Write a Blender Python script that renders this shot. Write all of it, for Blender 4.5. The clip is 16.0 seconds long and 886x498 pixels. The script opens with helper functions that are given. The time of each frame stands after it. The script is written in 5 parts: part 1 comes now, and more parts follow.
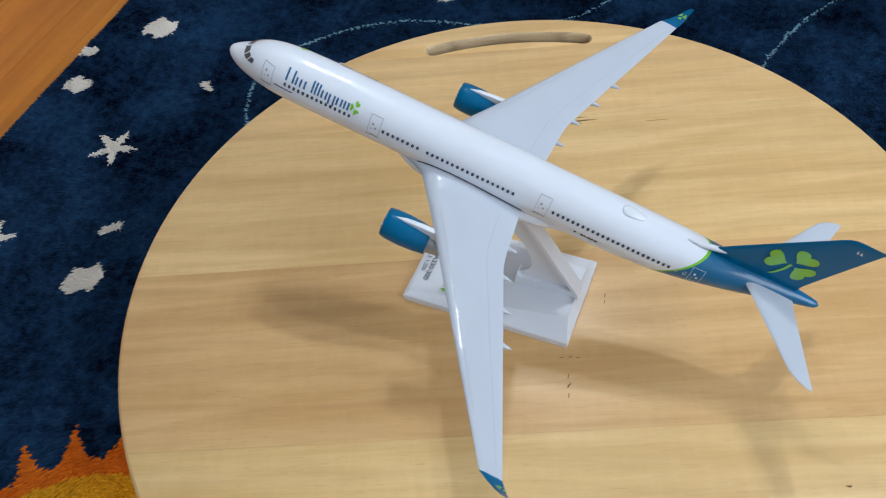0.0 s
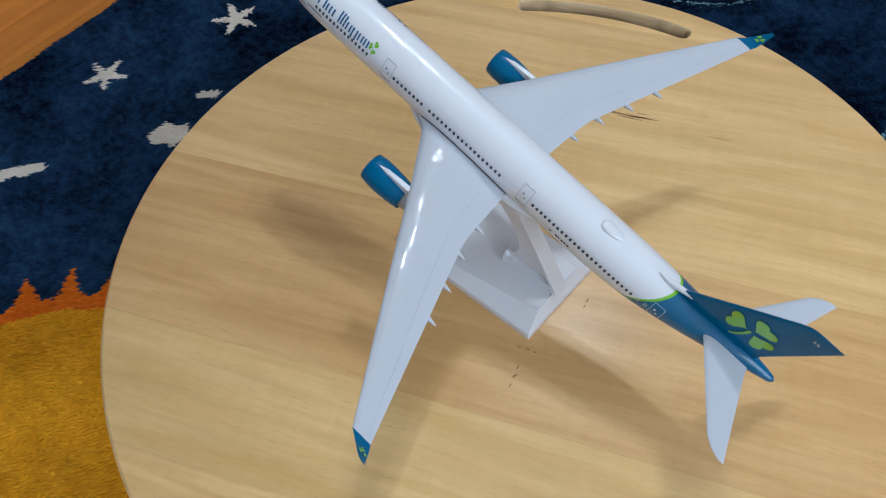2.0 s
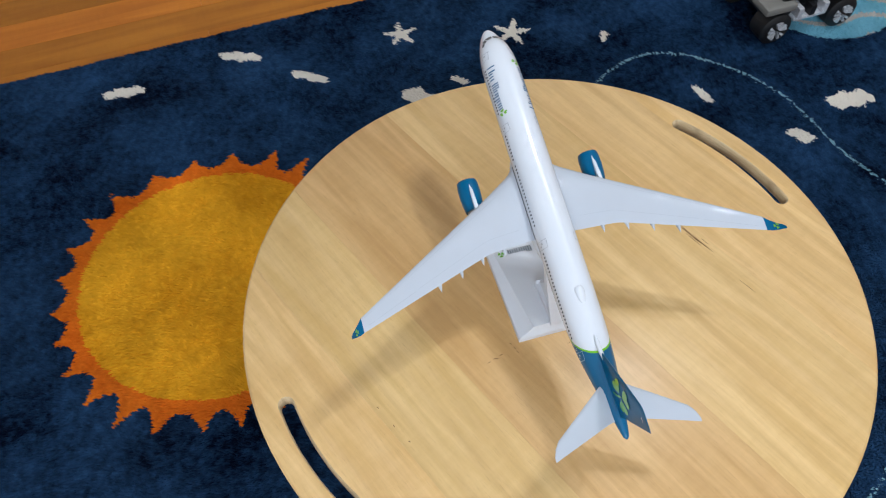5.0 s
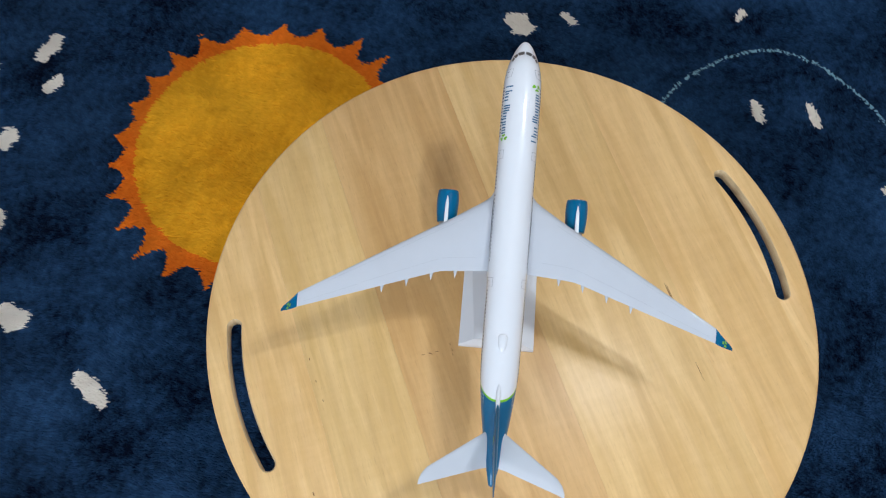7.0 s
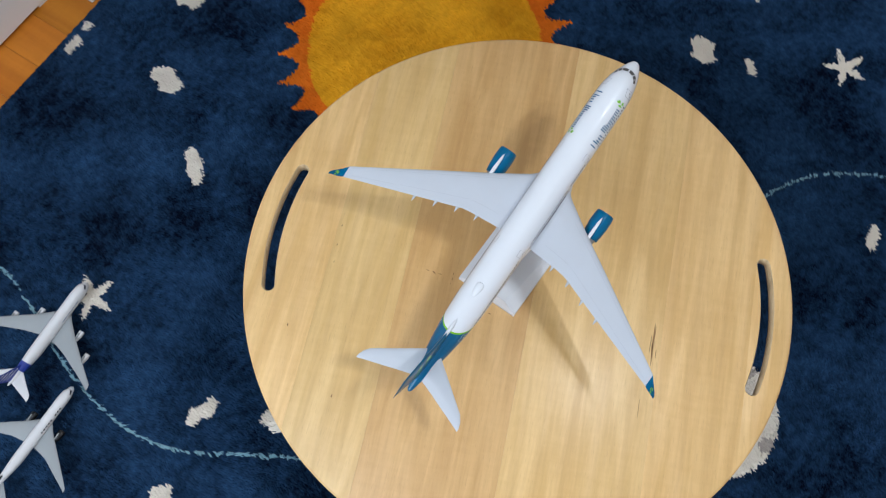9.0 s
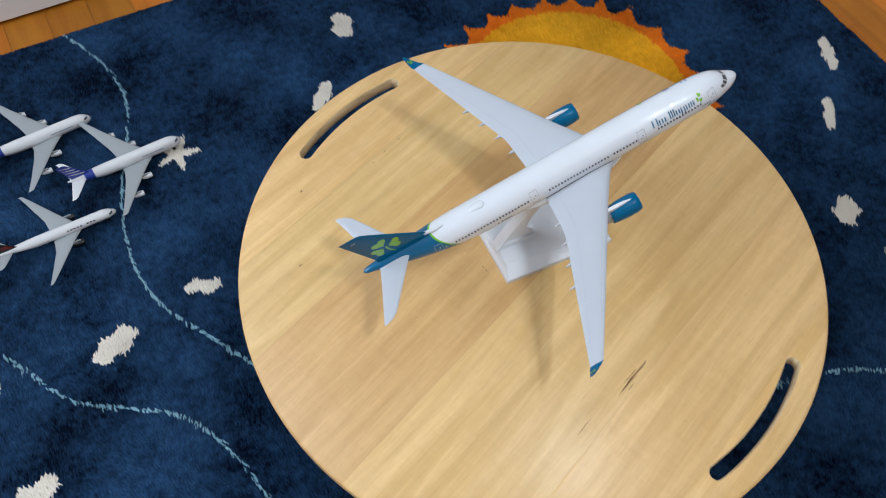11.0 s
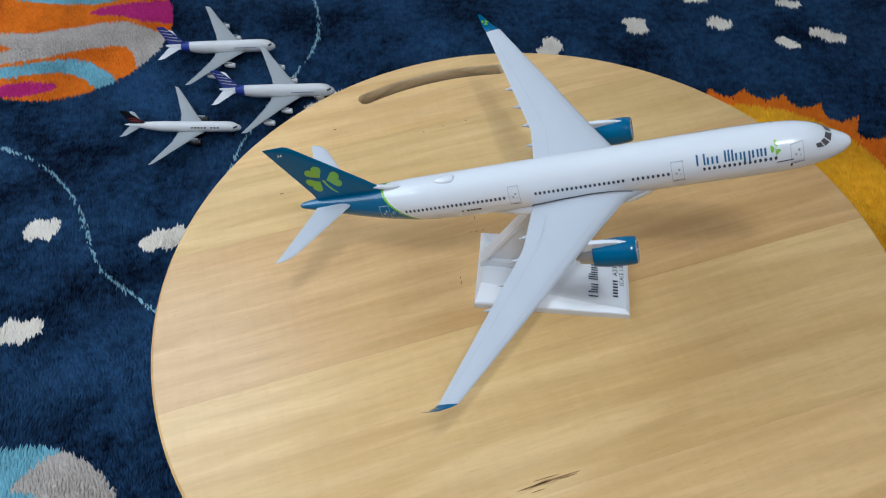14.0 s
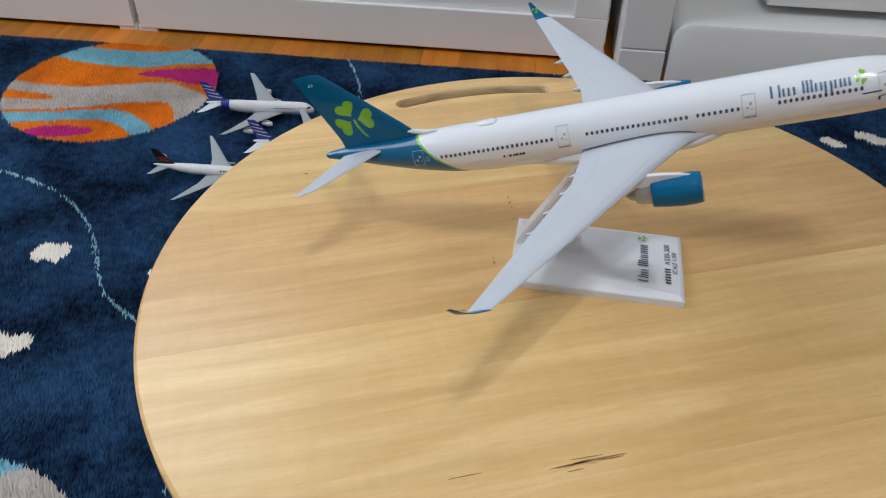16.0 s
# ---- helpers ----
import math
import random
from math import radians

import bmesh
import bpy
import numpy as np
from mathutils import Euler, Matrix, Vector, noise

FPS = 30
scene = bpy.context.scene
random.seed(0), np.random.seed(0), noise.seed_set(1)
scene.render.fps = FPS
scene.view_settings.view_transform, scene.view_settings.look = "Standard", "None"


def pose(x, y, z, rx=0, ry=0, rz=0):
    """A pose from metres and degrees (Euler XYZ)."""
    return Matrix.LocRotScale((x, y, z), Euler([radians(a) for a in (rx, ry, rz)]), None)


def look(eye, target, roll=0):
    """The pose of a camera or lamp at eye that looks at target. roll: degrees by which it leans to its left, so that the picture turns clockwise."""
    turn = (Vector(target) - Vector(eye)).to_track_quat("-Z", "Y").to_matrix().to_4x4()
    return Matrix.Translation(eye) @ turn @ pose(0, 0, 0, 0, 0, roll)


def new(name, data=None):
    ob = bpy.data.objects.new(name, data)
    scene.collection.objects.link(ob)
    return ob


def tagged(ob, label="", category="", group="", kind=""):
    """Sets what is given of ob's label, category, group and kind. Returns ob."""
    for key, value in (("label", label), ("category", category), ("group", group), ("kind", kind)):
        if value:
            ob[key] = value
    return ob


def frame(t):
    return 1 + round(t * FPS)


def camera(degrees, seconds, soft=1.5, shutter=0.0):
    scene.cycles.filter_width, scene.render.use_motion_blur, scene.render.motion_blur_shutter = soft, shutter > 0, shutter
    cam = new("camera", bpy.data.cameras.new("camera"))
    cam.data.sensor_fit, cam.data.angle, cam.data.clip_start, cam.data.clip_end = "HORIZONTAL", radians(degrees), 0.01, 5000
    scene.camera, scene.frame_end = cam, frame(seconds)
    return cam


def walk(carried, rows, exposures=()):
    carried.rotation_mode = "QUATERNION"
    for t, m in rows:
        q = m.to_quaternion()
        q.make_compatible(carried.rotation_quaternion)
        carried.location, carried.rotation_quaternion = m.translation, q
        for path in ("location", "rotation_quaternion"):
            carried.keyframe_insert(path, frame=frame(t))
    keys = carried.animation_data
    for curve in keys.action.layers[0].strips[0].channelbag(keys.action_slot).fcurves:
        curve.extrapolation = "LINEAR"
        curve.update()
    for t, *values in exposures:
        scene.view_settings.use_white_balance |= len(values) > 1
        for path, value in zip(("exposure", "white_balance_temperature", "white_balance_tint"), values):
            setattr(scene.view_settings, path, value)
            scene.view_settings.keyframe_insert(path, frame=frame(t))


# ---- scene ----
from mathutils.geometry import tessellate_polygon
cam = camera(58.1, 16.0, soft=1.1, shutter=0.25)
PATH = [
    (0, (0.078, -0.267, 0.611), (-0.465, 0.834, -0.968), -8.3),
    (0.5, (0.108, -0.246, 0.603), (-0.492, 0.811, -0.985), -7.8),
    (1, (0.134, -0.256, 0.62), (-0.514, 0.751, -0.983), -6.6),
    (1.5, (0.142, -0.238, 0.624), (-0.557, 0.686, -1.007), -5.7),
    (2, (0.14, -0.217, 0.615), (-0.623, 0.599, -1.044), -5.2),
    (2.5, (0.171, -0.176, 0.626), (-0.701, 0.496, -1.044), -6.8),
    (3, (0.201, -0.165, 0.662), (-0.762, 0.427, -0.988), -6.9),
    (3.5, (0.226, -0.178, 0.699), (-0.798, 0.365, -0.931), -6.6),
    (4, (0.255, -0.177, 0.723), (-0.807, 0.312, -0.899), -5.6),
    (4.5, (0.283, -0.176, 0.738), (-0.804, 0.246, -0.887), -3.9),
    (5, (0.294, -0.182, 0.768), (-0.796, 0.158, -0.874), -2.0),
    (5.2, (0.296, -0.175, 0.773), (-0.788, 0.125, -0.881), -1.5),
    (7.3, (0.194, -0.030, 0.858), (-0.529, -0.110, -1.005), -0.6),
    (7.5, (0.186, -0.020, 0.871), (-0.500, -0.132, -1.004), -0.9),
    (8, (0.216, 0.008, 0.904), (-0.395, -0.165, -0.992), -0.1),
    (8.2, (0.215, 0.016, 0.926), (-0.374, -0.181, -0.975), 0.3),
    (10.3, (0.231, 0.206, 0.845), (-0.287, -0.491, -0.956), 1.8),
    (10.5, (0.245, 0.239, 0.833), (-0.276, -0.514, -0.945), 2.3),
    (11, (0.246, 0.26, 0.803), (-0.278, -0.618, -0.915), 3.1),
    (11.5, (0.246, 0.264, 0.766), (-0.251, -0.709, -0.909), 3.7),
    (12, (0.215, 0.322, 0.72), (-0.175, -0.725, -0.939), 2.0),
    (12.5, (0.153, 0.322, 0.699), (-0.149, -0.775, -0.946), 1.6),
    (13, (0.114, 0.317, 0.684), (-0.071, -0.826, -0.947), 0.6),
    (13.5, (0.067, 0.329, 0.655), (0.017, -0.851, -0.959), -0.6),
    (14, (0.032, 0.309, 0.657), (0.134, -0.919, -0.919), -2.1),
    (14.5, (-0.023, 0.326, 0.647), (0.209, -0.952, -0.875), -3.2),
    (15, (-0.046, 0.339, 0.614), (0.222, -1.026, -0.822), -2.3),
    (15.5, (-0.011, 0.356, 0.577), (0.212, -1.103, -0.773), -0.3),
    (16, (0.035, 0.363, 0.533), (0.213, -1.167, -0.743), 1.0),
]
EXPOSURES = [(0, -0.05, 6050, 9), (1, -0.12, 6070, 9), (2, -0.24, 6000, 9), (2.5, -0.28, 6120, 9), (3, -0.2, 6170, 9), (3.5, -0.1, 6220, 10), (4.5, 0.05, 6270, 10), (8, 0.0, 6300, 10), (12, -0.05, 6320, 10), (13.5, -0.12, 6120, 9), (14.5, -0.13, 5920, 6), (15.5, -0.1, 6420, 10), (16, -0.14, 6520, 10)]
walk(cam, [(t, look(eye, target, roll)) for t, eye, target, roll in PATH], EXPOSURES)

# ---- world and light ----
world = bpy.data.worlds.new("room_world")
scene.world = world
world.use_nodes = True
sky = world.node_tree.nodes.new("ShaderNodeTexSky")
sky.sky_type, sky.sun_disc, sky.sun_elevation, sky.sun_rotation = "NISHITA", False, radians(40), radians(20)
world.node_tree.links.new(sky.outputs[0], world.node_tree.nodes["Background"].inputs[0])
world.node_tree.nodes["Background"].inputs[1].default_value = 0.1


def area_lamp(name, m, shape, sx, sy, watts, colour):
    lamp = bpy.data.lights.new(name, "AREA")
    lamp.shape, lamp.size, lamp.size_y, lamp.energy, lamp.color = shape, sx, sy, watts, colour
    ob = new(name, lamp)
    ob.matrix_world = m
    return ob


# the ceiling lamp with three bulbs beyond the table; daylight fill through an unseen window added in the east wall
LAMP = (-0.14, 0.87)
BULBS = [(LAMP[0] + 0.12 * math.cos(radians(a)), LAMP[1] + 0.12 * math.sin(radians(a))) for a in (20, 140, 260)]
for bx, by in BULBS:
    area_lamp("ceiling_lamp_light", pose(bx, by, 2.355), "DISK", 0.085, 0.085, 6.5, (0.90, 0.96, 1.0))
area_lamp("window_fill_light", look((1.72, -0.42, 1.5), (0, -0.42, 0.9)), "RECTANGLE", 1.5, 1.3, 34.5, (0.82, 0.91, 1.0))


# ---- materials ----
def material(name):
    m = bpy.data.materials.new(name)
    m.use_nodes = True
    t = m.node_tree
    return m, t.nodes, t.links, t.nodes["Principled BSDF"]


def node(nodes, kind, **sets):
    n = nodes.new("ShaderNode" + kind)
    for key, value in sets.items():
        n.inputs[key].default_value = value
    return n


def mixed(nodes, links, fac, a, b, blend="MIX"):
    n = nodes.new("ShaderNodeMix")
    n.data_type, n.blend_type = "RGBA", blend
    for socket, value in ((n.inputs[0], fac), (n.inputs[6], a), (n.inputs[7], b)):
        if isinstance(value, bpy.types.NodeSocket):
            links.new(value, socket)
        else:
            socket.default_value = value if not isinstance(value, tuple) else (*value[:3], 1)
    return n.outputs[2]


def ramp(nodes, links, fac, stops):
    n = nodes.new("ShaderNodeValToRGB")
    for k, (at, colour) in enumerate(stops):
        e = n.color_ramp.elements[k] if k < 2 else n.color_ramp.elements.new(at)
        e.position, e.color = at, (*colour, 1)
    links.new(fac, n.inputs[0])
    return n.outputs[0]


def math_node(nodes, links, op, a, b=0.0, c=0.0):
    n = nodes.new("ShaderNodeMath")
    n.operation = op
    for socket, value in zip(n.inputs, (a, b, c)):
        if isinstance(value, bpy.types.NodeSocket):
            links.new(value, socket)
        else:
            socket.default_value = value
    return n.outputs[0]


def bumped(nodes, links, shader, height, strength, distance):
    b = node(nodes, "Bump", Strength=strength, Distance=distance)
    links.new(height, b.inputs["Height"])
    links.new(b.outputs[0], shader.inputs["Normal"])


def paint(name, colour, rough=0.25, metal=0.0, coat=0.0, grain=60.0, vary=0.06, bump=0.0):
    """A painted or moulded surface: its colour drifts a little, its gloss is uneven."""
    m, ns, ls, s = material(name)
    co = ns.new("ShaderNodeTexCoord")
    n1 = node(ns, "TexNoise", Scale=grain, Detail=4.0)
    n2 = node(ns, "TexNoise", Scale=grain * 9, Detail=3.0)
    for n in (n1, n2):
        ls.new(co.outputs["Object"], n.inputs["Vector"])
    dark = tuple(c * (1 - vary) for c in colour)
    ls.new(mixed(ns, ls, n1.outputs[0], dark, colour), s.inputs["Base Color"])
    r = math_node(ns, ls, "MULTIPLY_ADD", n2.outputs[0], 0.12, rough - 0.05)
    ls.new(r, s.inputs["Roughness"])
    s.inputs["Metallic"].default_value, s.inputs["Coat Weight"].default_value = metal, coat
    s.inputs["Coat Roughness"].default_value = 0.03
    if bump:
        bumped(ns, ls, s, n2.outputs[0], bump, 0.0006)
    return m


WHITE = (0.76, 0.79, 0.84)
TEAL = (0.0, 0.122, 0.270)
GREEN = (0.19, 0.52, 0.02)
m_wing = paint("wing_paint", (0.535, 0.566, 0.622), 0.42, coat=0.3)
m_wing.node_tree.nodes["Principled BSDF"].inputs["Specular IOR Level"].default_value = 0.2
m_white = paint("white_gloss_paint", WHITE, 0.35, coat=0.9)
m_teal = paint("teal_gloss_paint", TEAL, 0.30, coat=0.3, vary=0.12)
m_teal.node_tree.nodes["Principled BSDF"].inputs["Specular IOR Level"].default_value = 0.1
m_green = paint("leaf_green_print", GREEN, 0.30, coat=0.8)
m_blueprint = paint("dark_teal_print", (0.01, 0.12, 0.26), 0.35)
m_darkprint = paint("night_blue_print", (0.012, 0.035, 0.065), 0.35)
m_black = paint("black_print", (0.02, 0.022, 0.03), 0.4)
m_window = paint("window_print", (0.035, 0.05, 0.075), 0.3)
m_grey = paint("grey_line", (0.32, 0.34, 0.38), 0.4)
m_faint = paint("faint_line", (0.60, 0.61, 0.64), 0.4)
m_seam = paint("wing_seam", (0.42, 0.45, 0.50), 0.45)
m_lineblue = paint("pale_line", (0.45, 0.62, 0.72), 0.4)
m_metal = paint("bare_metal_grey", (0.42, 0.43, 0.45), 0.35, metal=0.55)
m_lip = paint("silver_lip", (0.6, 0.61, 0.63), 0.25, metal=0.7)
m_fan = paint("grey_fan", (0.34, 0.35, 0.37), 0.4, metal=0.3)
m_glass = paint("flight_deck_print", (0.085, 0.082, 0.085), 0.3)
m_red = paint("red_print", (0.5, 0.03, 0.03), 0.4)
m_stand = paint("stand_white_plastic", (0.79, 0.82, 0.88), 0.32, bump=0.03)
m_furniture = paint("white_lacquer", (0.83, 0.83, 0.83), 0.4, grain=6, bump=0.02)
m_wall = paint("wall_paint", (0.62, 0.615, 0.605), 0.8, grain=3, bump=0.1)
m_ceiling = paint("ceiling_paint", (0.8, 0.8, 0.79), 0.85, grain=3)
m_gap = paint("dark_gap", (0.02, 0.02, 0.022), 0.7)
m_dustgrey = paint("dusty_grey_plastic", (0.20, 0.19, 0.17), 0.6)
m_tyre = paint("black_rubber", (0.006, 0.006, 0.007), 0.55, bump=0.2)
m_chrome = paint("silver_plastic", (0.80, 0.81, 0.84), 0.25, metal=0.4)
m_darkbody = paint("dark_plastic", (0.008, 0.009, 0.011), 0.4)
m_toywhite = paint("toy_white_enamel", (0.78, 0.79, 0.81), 0.3, coat=0.3, grain=200)
m_toygrey = paint("toy_wing_grey", (0.36, 0.39, 0.41), 0.4, grain=200)
m_toyblue = paint("toy_tail_blue", (0.022, 0.05, 0.33), 0.35, grain=200)


def fuselage_paint():
    """White gloss paint that ends in a curved edge, a green band and a teal tail."""
    m, ns, ls, s = material("fuselage_paint")
    co = ns.new("ShaderNodeTexCoord")
    sep = ns.new("ShaderNodeSeparateXYZ")
    ls.new(co.outputs["Object"], sep.inputs[0])
    z2 = math_node(ns, ls, "MULTIPLY", sep.outputs[2], sep.outputs[2])
    edge = math_node(ns, ls, "MULTIPLY_ADD", z2, -0.03 * 200, math_node(ns, ls, "MULTIPLY_ADD", sep.outputs[2], 1.14, 48.6 / 200))
    past = math_node(ns, ls, "SUBTRACT", sep.outputs[0], edge)
    step1 = math_node(ns, ls, "GREATER_THAN", past, 0.0)
    step2 = math_node(ns, ls, "GREATER_THAN", past, 0.0016)
    n1 = node(ns, "TexNoise", Scale=40.0, Detail=4.0)
    ls.new(co.outputs["Object"], n1.inputs["Vector"])
    white = mixed(ns, ls, n1.outputs[0], tuple(c * 0.96 for c in WHITE), WHITE)
    teal = mixed(ns, ls, n1.outputs[0], tuple(c * 0.85 for c in TEAL), TEAL)
    ls.new(mixed(ns, ls, step2, mixed(ns, ls, step1, white, GREEN), teal), s.inputs["Base Color"])
    n2 = node(ns, "TexNoise", Scale=300.0)
    ls.new(co.outputs["Object"], n2.inputs["Vector"])
    ls.new(math_node(ns, ls, "MULTIPLY_ADD", n2.outputs[0], 0.1, 0.28), s.inputs["Roughness"])
    s.inputs["Coat Weight"].default_value, s.inputs["Coat Roughness"].default_value = 0.75, 0.04
    s.inputs["Specular IOR Level"].default_value = 0.25
    return m


m_fuselage = fuselage_paint()


def wood(name, light, mid, dark, stretch, scale, rough, coat, line=0.5, spread=0.25, streaks=0.16):
    """Boards with the grain along x; each board has a tone and a shift of its own."""
    m, ns, ls, s = material(name)
    co = ns.new("ShaderNodeTexCoord")
    info = ns.new("ShaderNodeObjectInfo")
    shift = ns.new("ShaderNodeVectorMath")
    shift.operation = "MULTIPLY_ADD"
    comb = ns.new("ShaderNodeCombineXYZ")
    for k in range(3):
        ls.new(info.outputs["Random"], comb.inputs[k])
    ls.new(comb.outputs[0], shift.inputs[0])
    shift.inputs[1].default_value = (7.0, 3.0, 5.0)
    ls.new(co.outputs["Object"], shift.inputs[2])
    mp = node(ns, "Mapping", Scale=(1.0, stretch, stretch))
    ls.new(shift.outputs[0], mp.inputs["Vector"])
    broad = node(ns, "TexNoise", Scale=scale, Detail=5.0, Distortion=0.6)
    fine = node(ns, "TexNoise", Scale=scale * 6, Detail=6.0, Roughness=0.65)
    pore = node(ns, "TexNoise", Scale=scale * 16, Detail=3.0, Roughness=0.6)
    cloud = node(ns, "TexNoise", Scale=scale * 1.6, Detail=3.0)
    for n in (broad, fine, pore):
        ls.new(mp.outputs[0], n.inputs["Vector"])
    ls.new(shift.outputs[0], cloud.inputs["Vector"])
    wave = node(ns, "TexWave", Scale=scale * 0.22, Distortion=9.0, Detail=3.0)
    wave.bands_direction = "Y"
    wave.inputs["Detail Scale"].default_value = 0.6
    ls.new(mp.outputs[0], wave.inputs["Vector"])
    # silky ripples across the grain
    across = node(ns, "Mapping", Scale=(60.0, 14.0, 14.0))
    ls.new(shift.outputs[0], across.inputs["Vector"])
    ripple = node(ns, "TexNoise", Scale=3.0, Detail=4.0, Roughness=0.6)
    ls.new(across.outputs[0], ripple.inputs["Vector"])
    mix = math_node(ns, ls, "MULTIPLY_ADD", ripple.outputs[0], 0.18, math_node(ns, ls, "MULTIPLY_ADD", broad.outputs[0], 1.0, -0.09))
    base = ramp(ns, ls, mix, [(0.36, mid), (0.66, light)])
    base = mixed(ns, ls, math_node(ns, ls, "MULTIPLY", math_node(ns, ls, "POWER", wave.outputs[0], 3.0), line), base, dark)
    thin = math_node(ns, ls, "MULTIPLY", math_node(ns, ls, "POWER", fine.outputs[0], 2.0), streaks * 1.6)
    base = mixed(ns, ls, thin, base, dark)
    dash = ramp(ns, ls, pore.outputs[0], [(0.60, (0, 0, 0)), (0.72, (1, 1, 1))])
    base = mixed(ns, ls, math_node(ns, ls, "MULTIPLY", dash, streaks), base, dark)
    tone = math_node(ns, ls, "MULTIPLY_ADD", info.outputs["Random"], spread, 1.0 - spread / 2)
    tone = math_node(ns, ls, "MULTIPLY_ADD", cloud.outputs[0], spread * 0.7, math_node(ns, ls, "SUBTRACT", tone, spread * 0.35))
    hsv = ns.new("ShaderNodeHueSaturation")
    ls.new(math_node(ns, ls, "MULTIPLY_ADD", info.outputs["Random"], -0.012, 0.504), hsv.inputs["Hue"])
    ls.new(tone, hsv.inputs["Value"])
    ls.new(base, hsv.inputs["Color"])
    ls.new(hsv.outputs[0], s.inputs["Base Color"])
    ls.new(math_node(ns, ls, "MULTIPLY_ADD", fine.outputs[0], 0.25, rough - 0.12), s.inputs["Roughness"])
    s.inputs["Coat Weight"].default_value, s.inputs["Coat Roughness"].default_value = coat, 0.30
    bumped(ns, ls, s, fine.outputs[0], 0.15, 0.0005)
    return m


m_table = wood("pale_table_wood", (0.86, 0.605, 0.262), (0.71, 0.465, 0.170), (0.44, 0.235, 0.088), 12.0, 6.0, 0.46, 0.30, 0.12, 0.24, 0.30)
m_redder = wood("redder_table_wood", (0.79, 0.517, 0.216), (0.635, 0.383, 0.137), (0.40, 0.20, 0.068), 12.0, 6.0, 0.46, 0.30, 0.10, 0.08, 0.30)
m_endgrain = wood("slot_wood", (0.82, 0.65, 0.39), (0.70, 0.53, 0.29), (0.26, 0.17, 0.09), 45.0, 6.0, 0.5, 0.1, 0.35, 0.1, 0.45)
m_floor = wood("orange_floor_wood", (0.58, 0.215, 0.022), (0.45, 0.150, 0.013), (0.28, 0.085, 0.009), 10.0, 4.0, 0.42, 0.0, 0.12, 0.60)
m_floor.node_tree.nodes["Principled BSDF"].inputs["Specular IOR Level"].default_value = 0.25
m_knot = paint("wood_scar", (0.33, 0.16, 0.06), 0.7, grain=300, vary=0.5)


def pile(name, light, dark, patch=0.5, low=0.25, high=0.75):
    """Shag pile: patchy tone painted in for the nap's shading, and a little from tuft to tuft."""
    m, ns, ls, s = material(name)
    co = ns.new("ShaderNodeTexCoord")
    geo = ns.new("ShaderNodeNewGeometry")
    big = node(ns, "TexNoise", Scale=8.0, Detail=7.0, Roughness=0.62)
    small = node(ns, "TexNoise", Scale=120.0, Detail=3.0)
    for n in (big, small):
        ls.new(co.outputs["Object"], n.inputs["Vector"])
    a = math_node(ns, ls, "MULTIPLY_ADD", big.outputs[0], 2.0, -0.5)
    b = math_node(ns, ls, "MULTIPLY_ADD", geo.outputs["Random Per Island"], 0.18, math_node(ns, ls, "MULTIPLY", small.outputs[0], 0.82))
    f = math_node(ns, ls, "ADD", math_node(ns, ls, "MULTIPLY", a, patch), math_node(ns, ls, "MULTIPLY", b, 1.0 - patch))
    ls.new(ramp(ns, ls, f, [(low, dark), (high, light)]), s.inputs["Base Color"])
    s.inputs["Roughness"].default_value = 0.9
    s.inputs["Specular IOR Level"].default_value = 0.06
    s.inputs["Sheen Weight"].default_value, s.inputs["Sheen Roughness"].default_value = 0.05, 0.5
    tint = tuple(min(1.0, c * 3 + 0.05) for c in light)
    s.inputs["Sheen Tint"].default_value = (*tint, 1)
    return m


PILES = [
    ("navy_ground", pile("navy_yarn", (0.029, 0.086, 0.195), (0.0008, 0.0032, 0.013), 0.50, 0.34, 0.74)),
    ("sun_face", pile("ochre_yarn", (1.0, 0.50, 0.026), (0.64, 0.255, 0.006))),
    ("sun_corona", pile("orange_yarn", (0.95, 0.235, 0.018), (0.62, 0.11, 0.006))),
    ("star_field", pile("cream_yarn", (0.96, 0.89, 0.79), (0.88, 0.80, 0.69))),
    ("orbit_line", pile("pale_blue_yarn", (0.36, 0.60, 0.68), (0.15, 0.32, 0.42))),
    ("grey_band", pile("grey_yarn", (0.62, 0.55, 0.50), (0.42, 0.37, 0.33))),
    ("magenta_band", pile("magenta_yarn", (0.62, 0.035, 0.24), (0.45, 0.02, 0.15))),
    ("blue_band", pile("sky_blue_yarn", (0.25, 0.56, 0.68), (0.14, 0.37, 0.47))),
]


# ---- mesh helpers ----
def part(name, bm, mat, parent, label=""):
    me = bpy.data.meshes.new(name)
    bmesh.ops.recalc_face_normals(bm, faces=bm.faces[:])
    bm.to_mesh(me)
    bm.free()
    me.materials.append(mat)
    ob = new(name, me)
    ob.parent = parent
    if label:
        tagged(ob, label)
    return ob


def smooth(ob, angle=40):
    ob.data.set_sharp_from_angle(angle=radians(angle))
    return ob


def thing(name, m, label, category, group="", kind=""):
    ob = new(name)
    ob.empty_display_size = 0.02
    ob.matrix_world = m
    return tagged(ob, label, category, group, kind)


def box(bm, x0, x1, y0, y1, z0, z1, bevel=0.0):
    made = bmesh.ops.create_cube(bm, size=1.0, matrix=Matrix.LocRotScale(((x0 + x1) / 2, (y0 + y1) / 2, (z0 + z1) / 2), None, (x1 - x0, y1 - y0, z1 - z0)))
    if bevel:
        edges = {e for v in made["verts"] for e in v.link_edges}
        bmesh.ops.bevel(bm, geom=list(edges), offset=bevel, segments=2, affect="EDGES", profile=0.6)
    return bm


def boxed(name, dims, mat, parent, label="", bevel=0.0):
    return part(name, box(bmesh.new(), *dims, bevel=bevel), mat, parent, label)


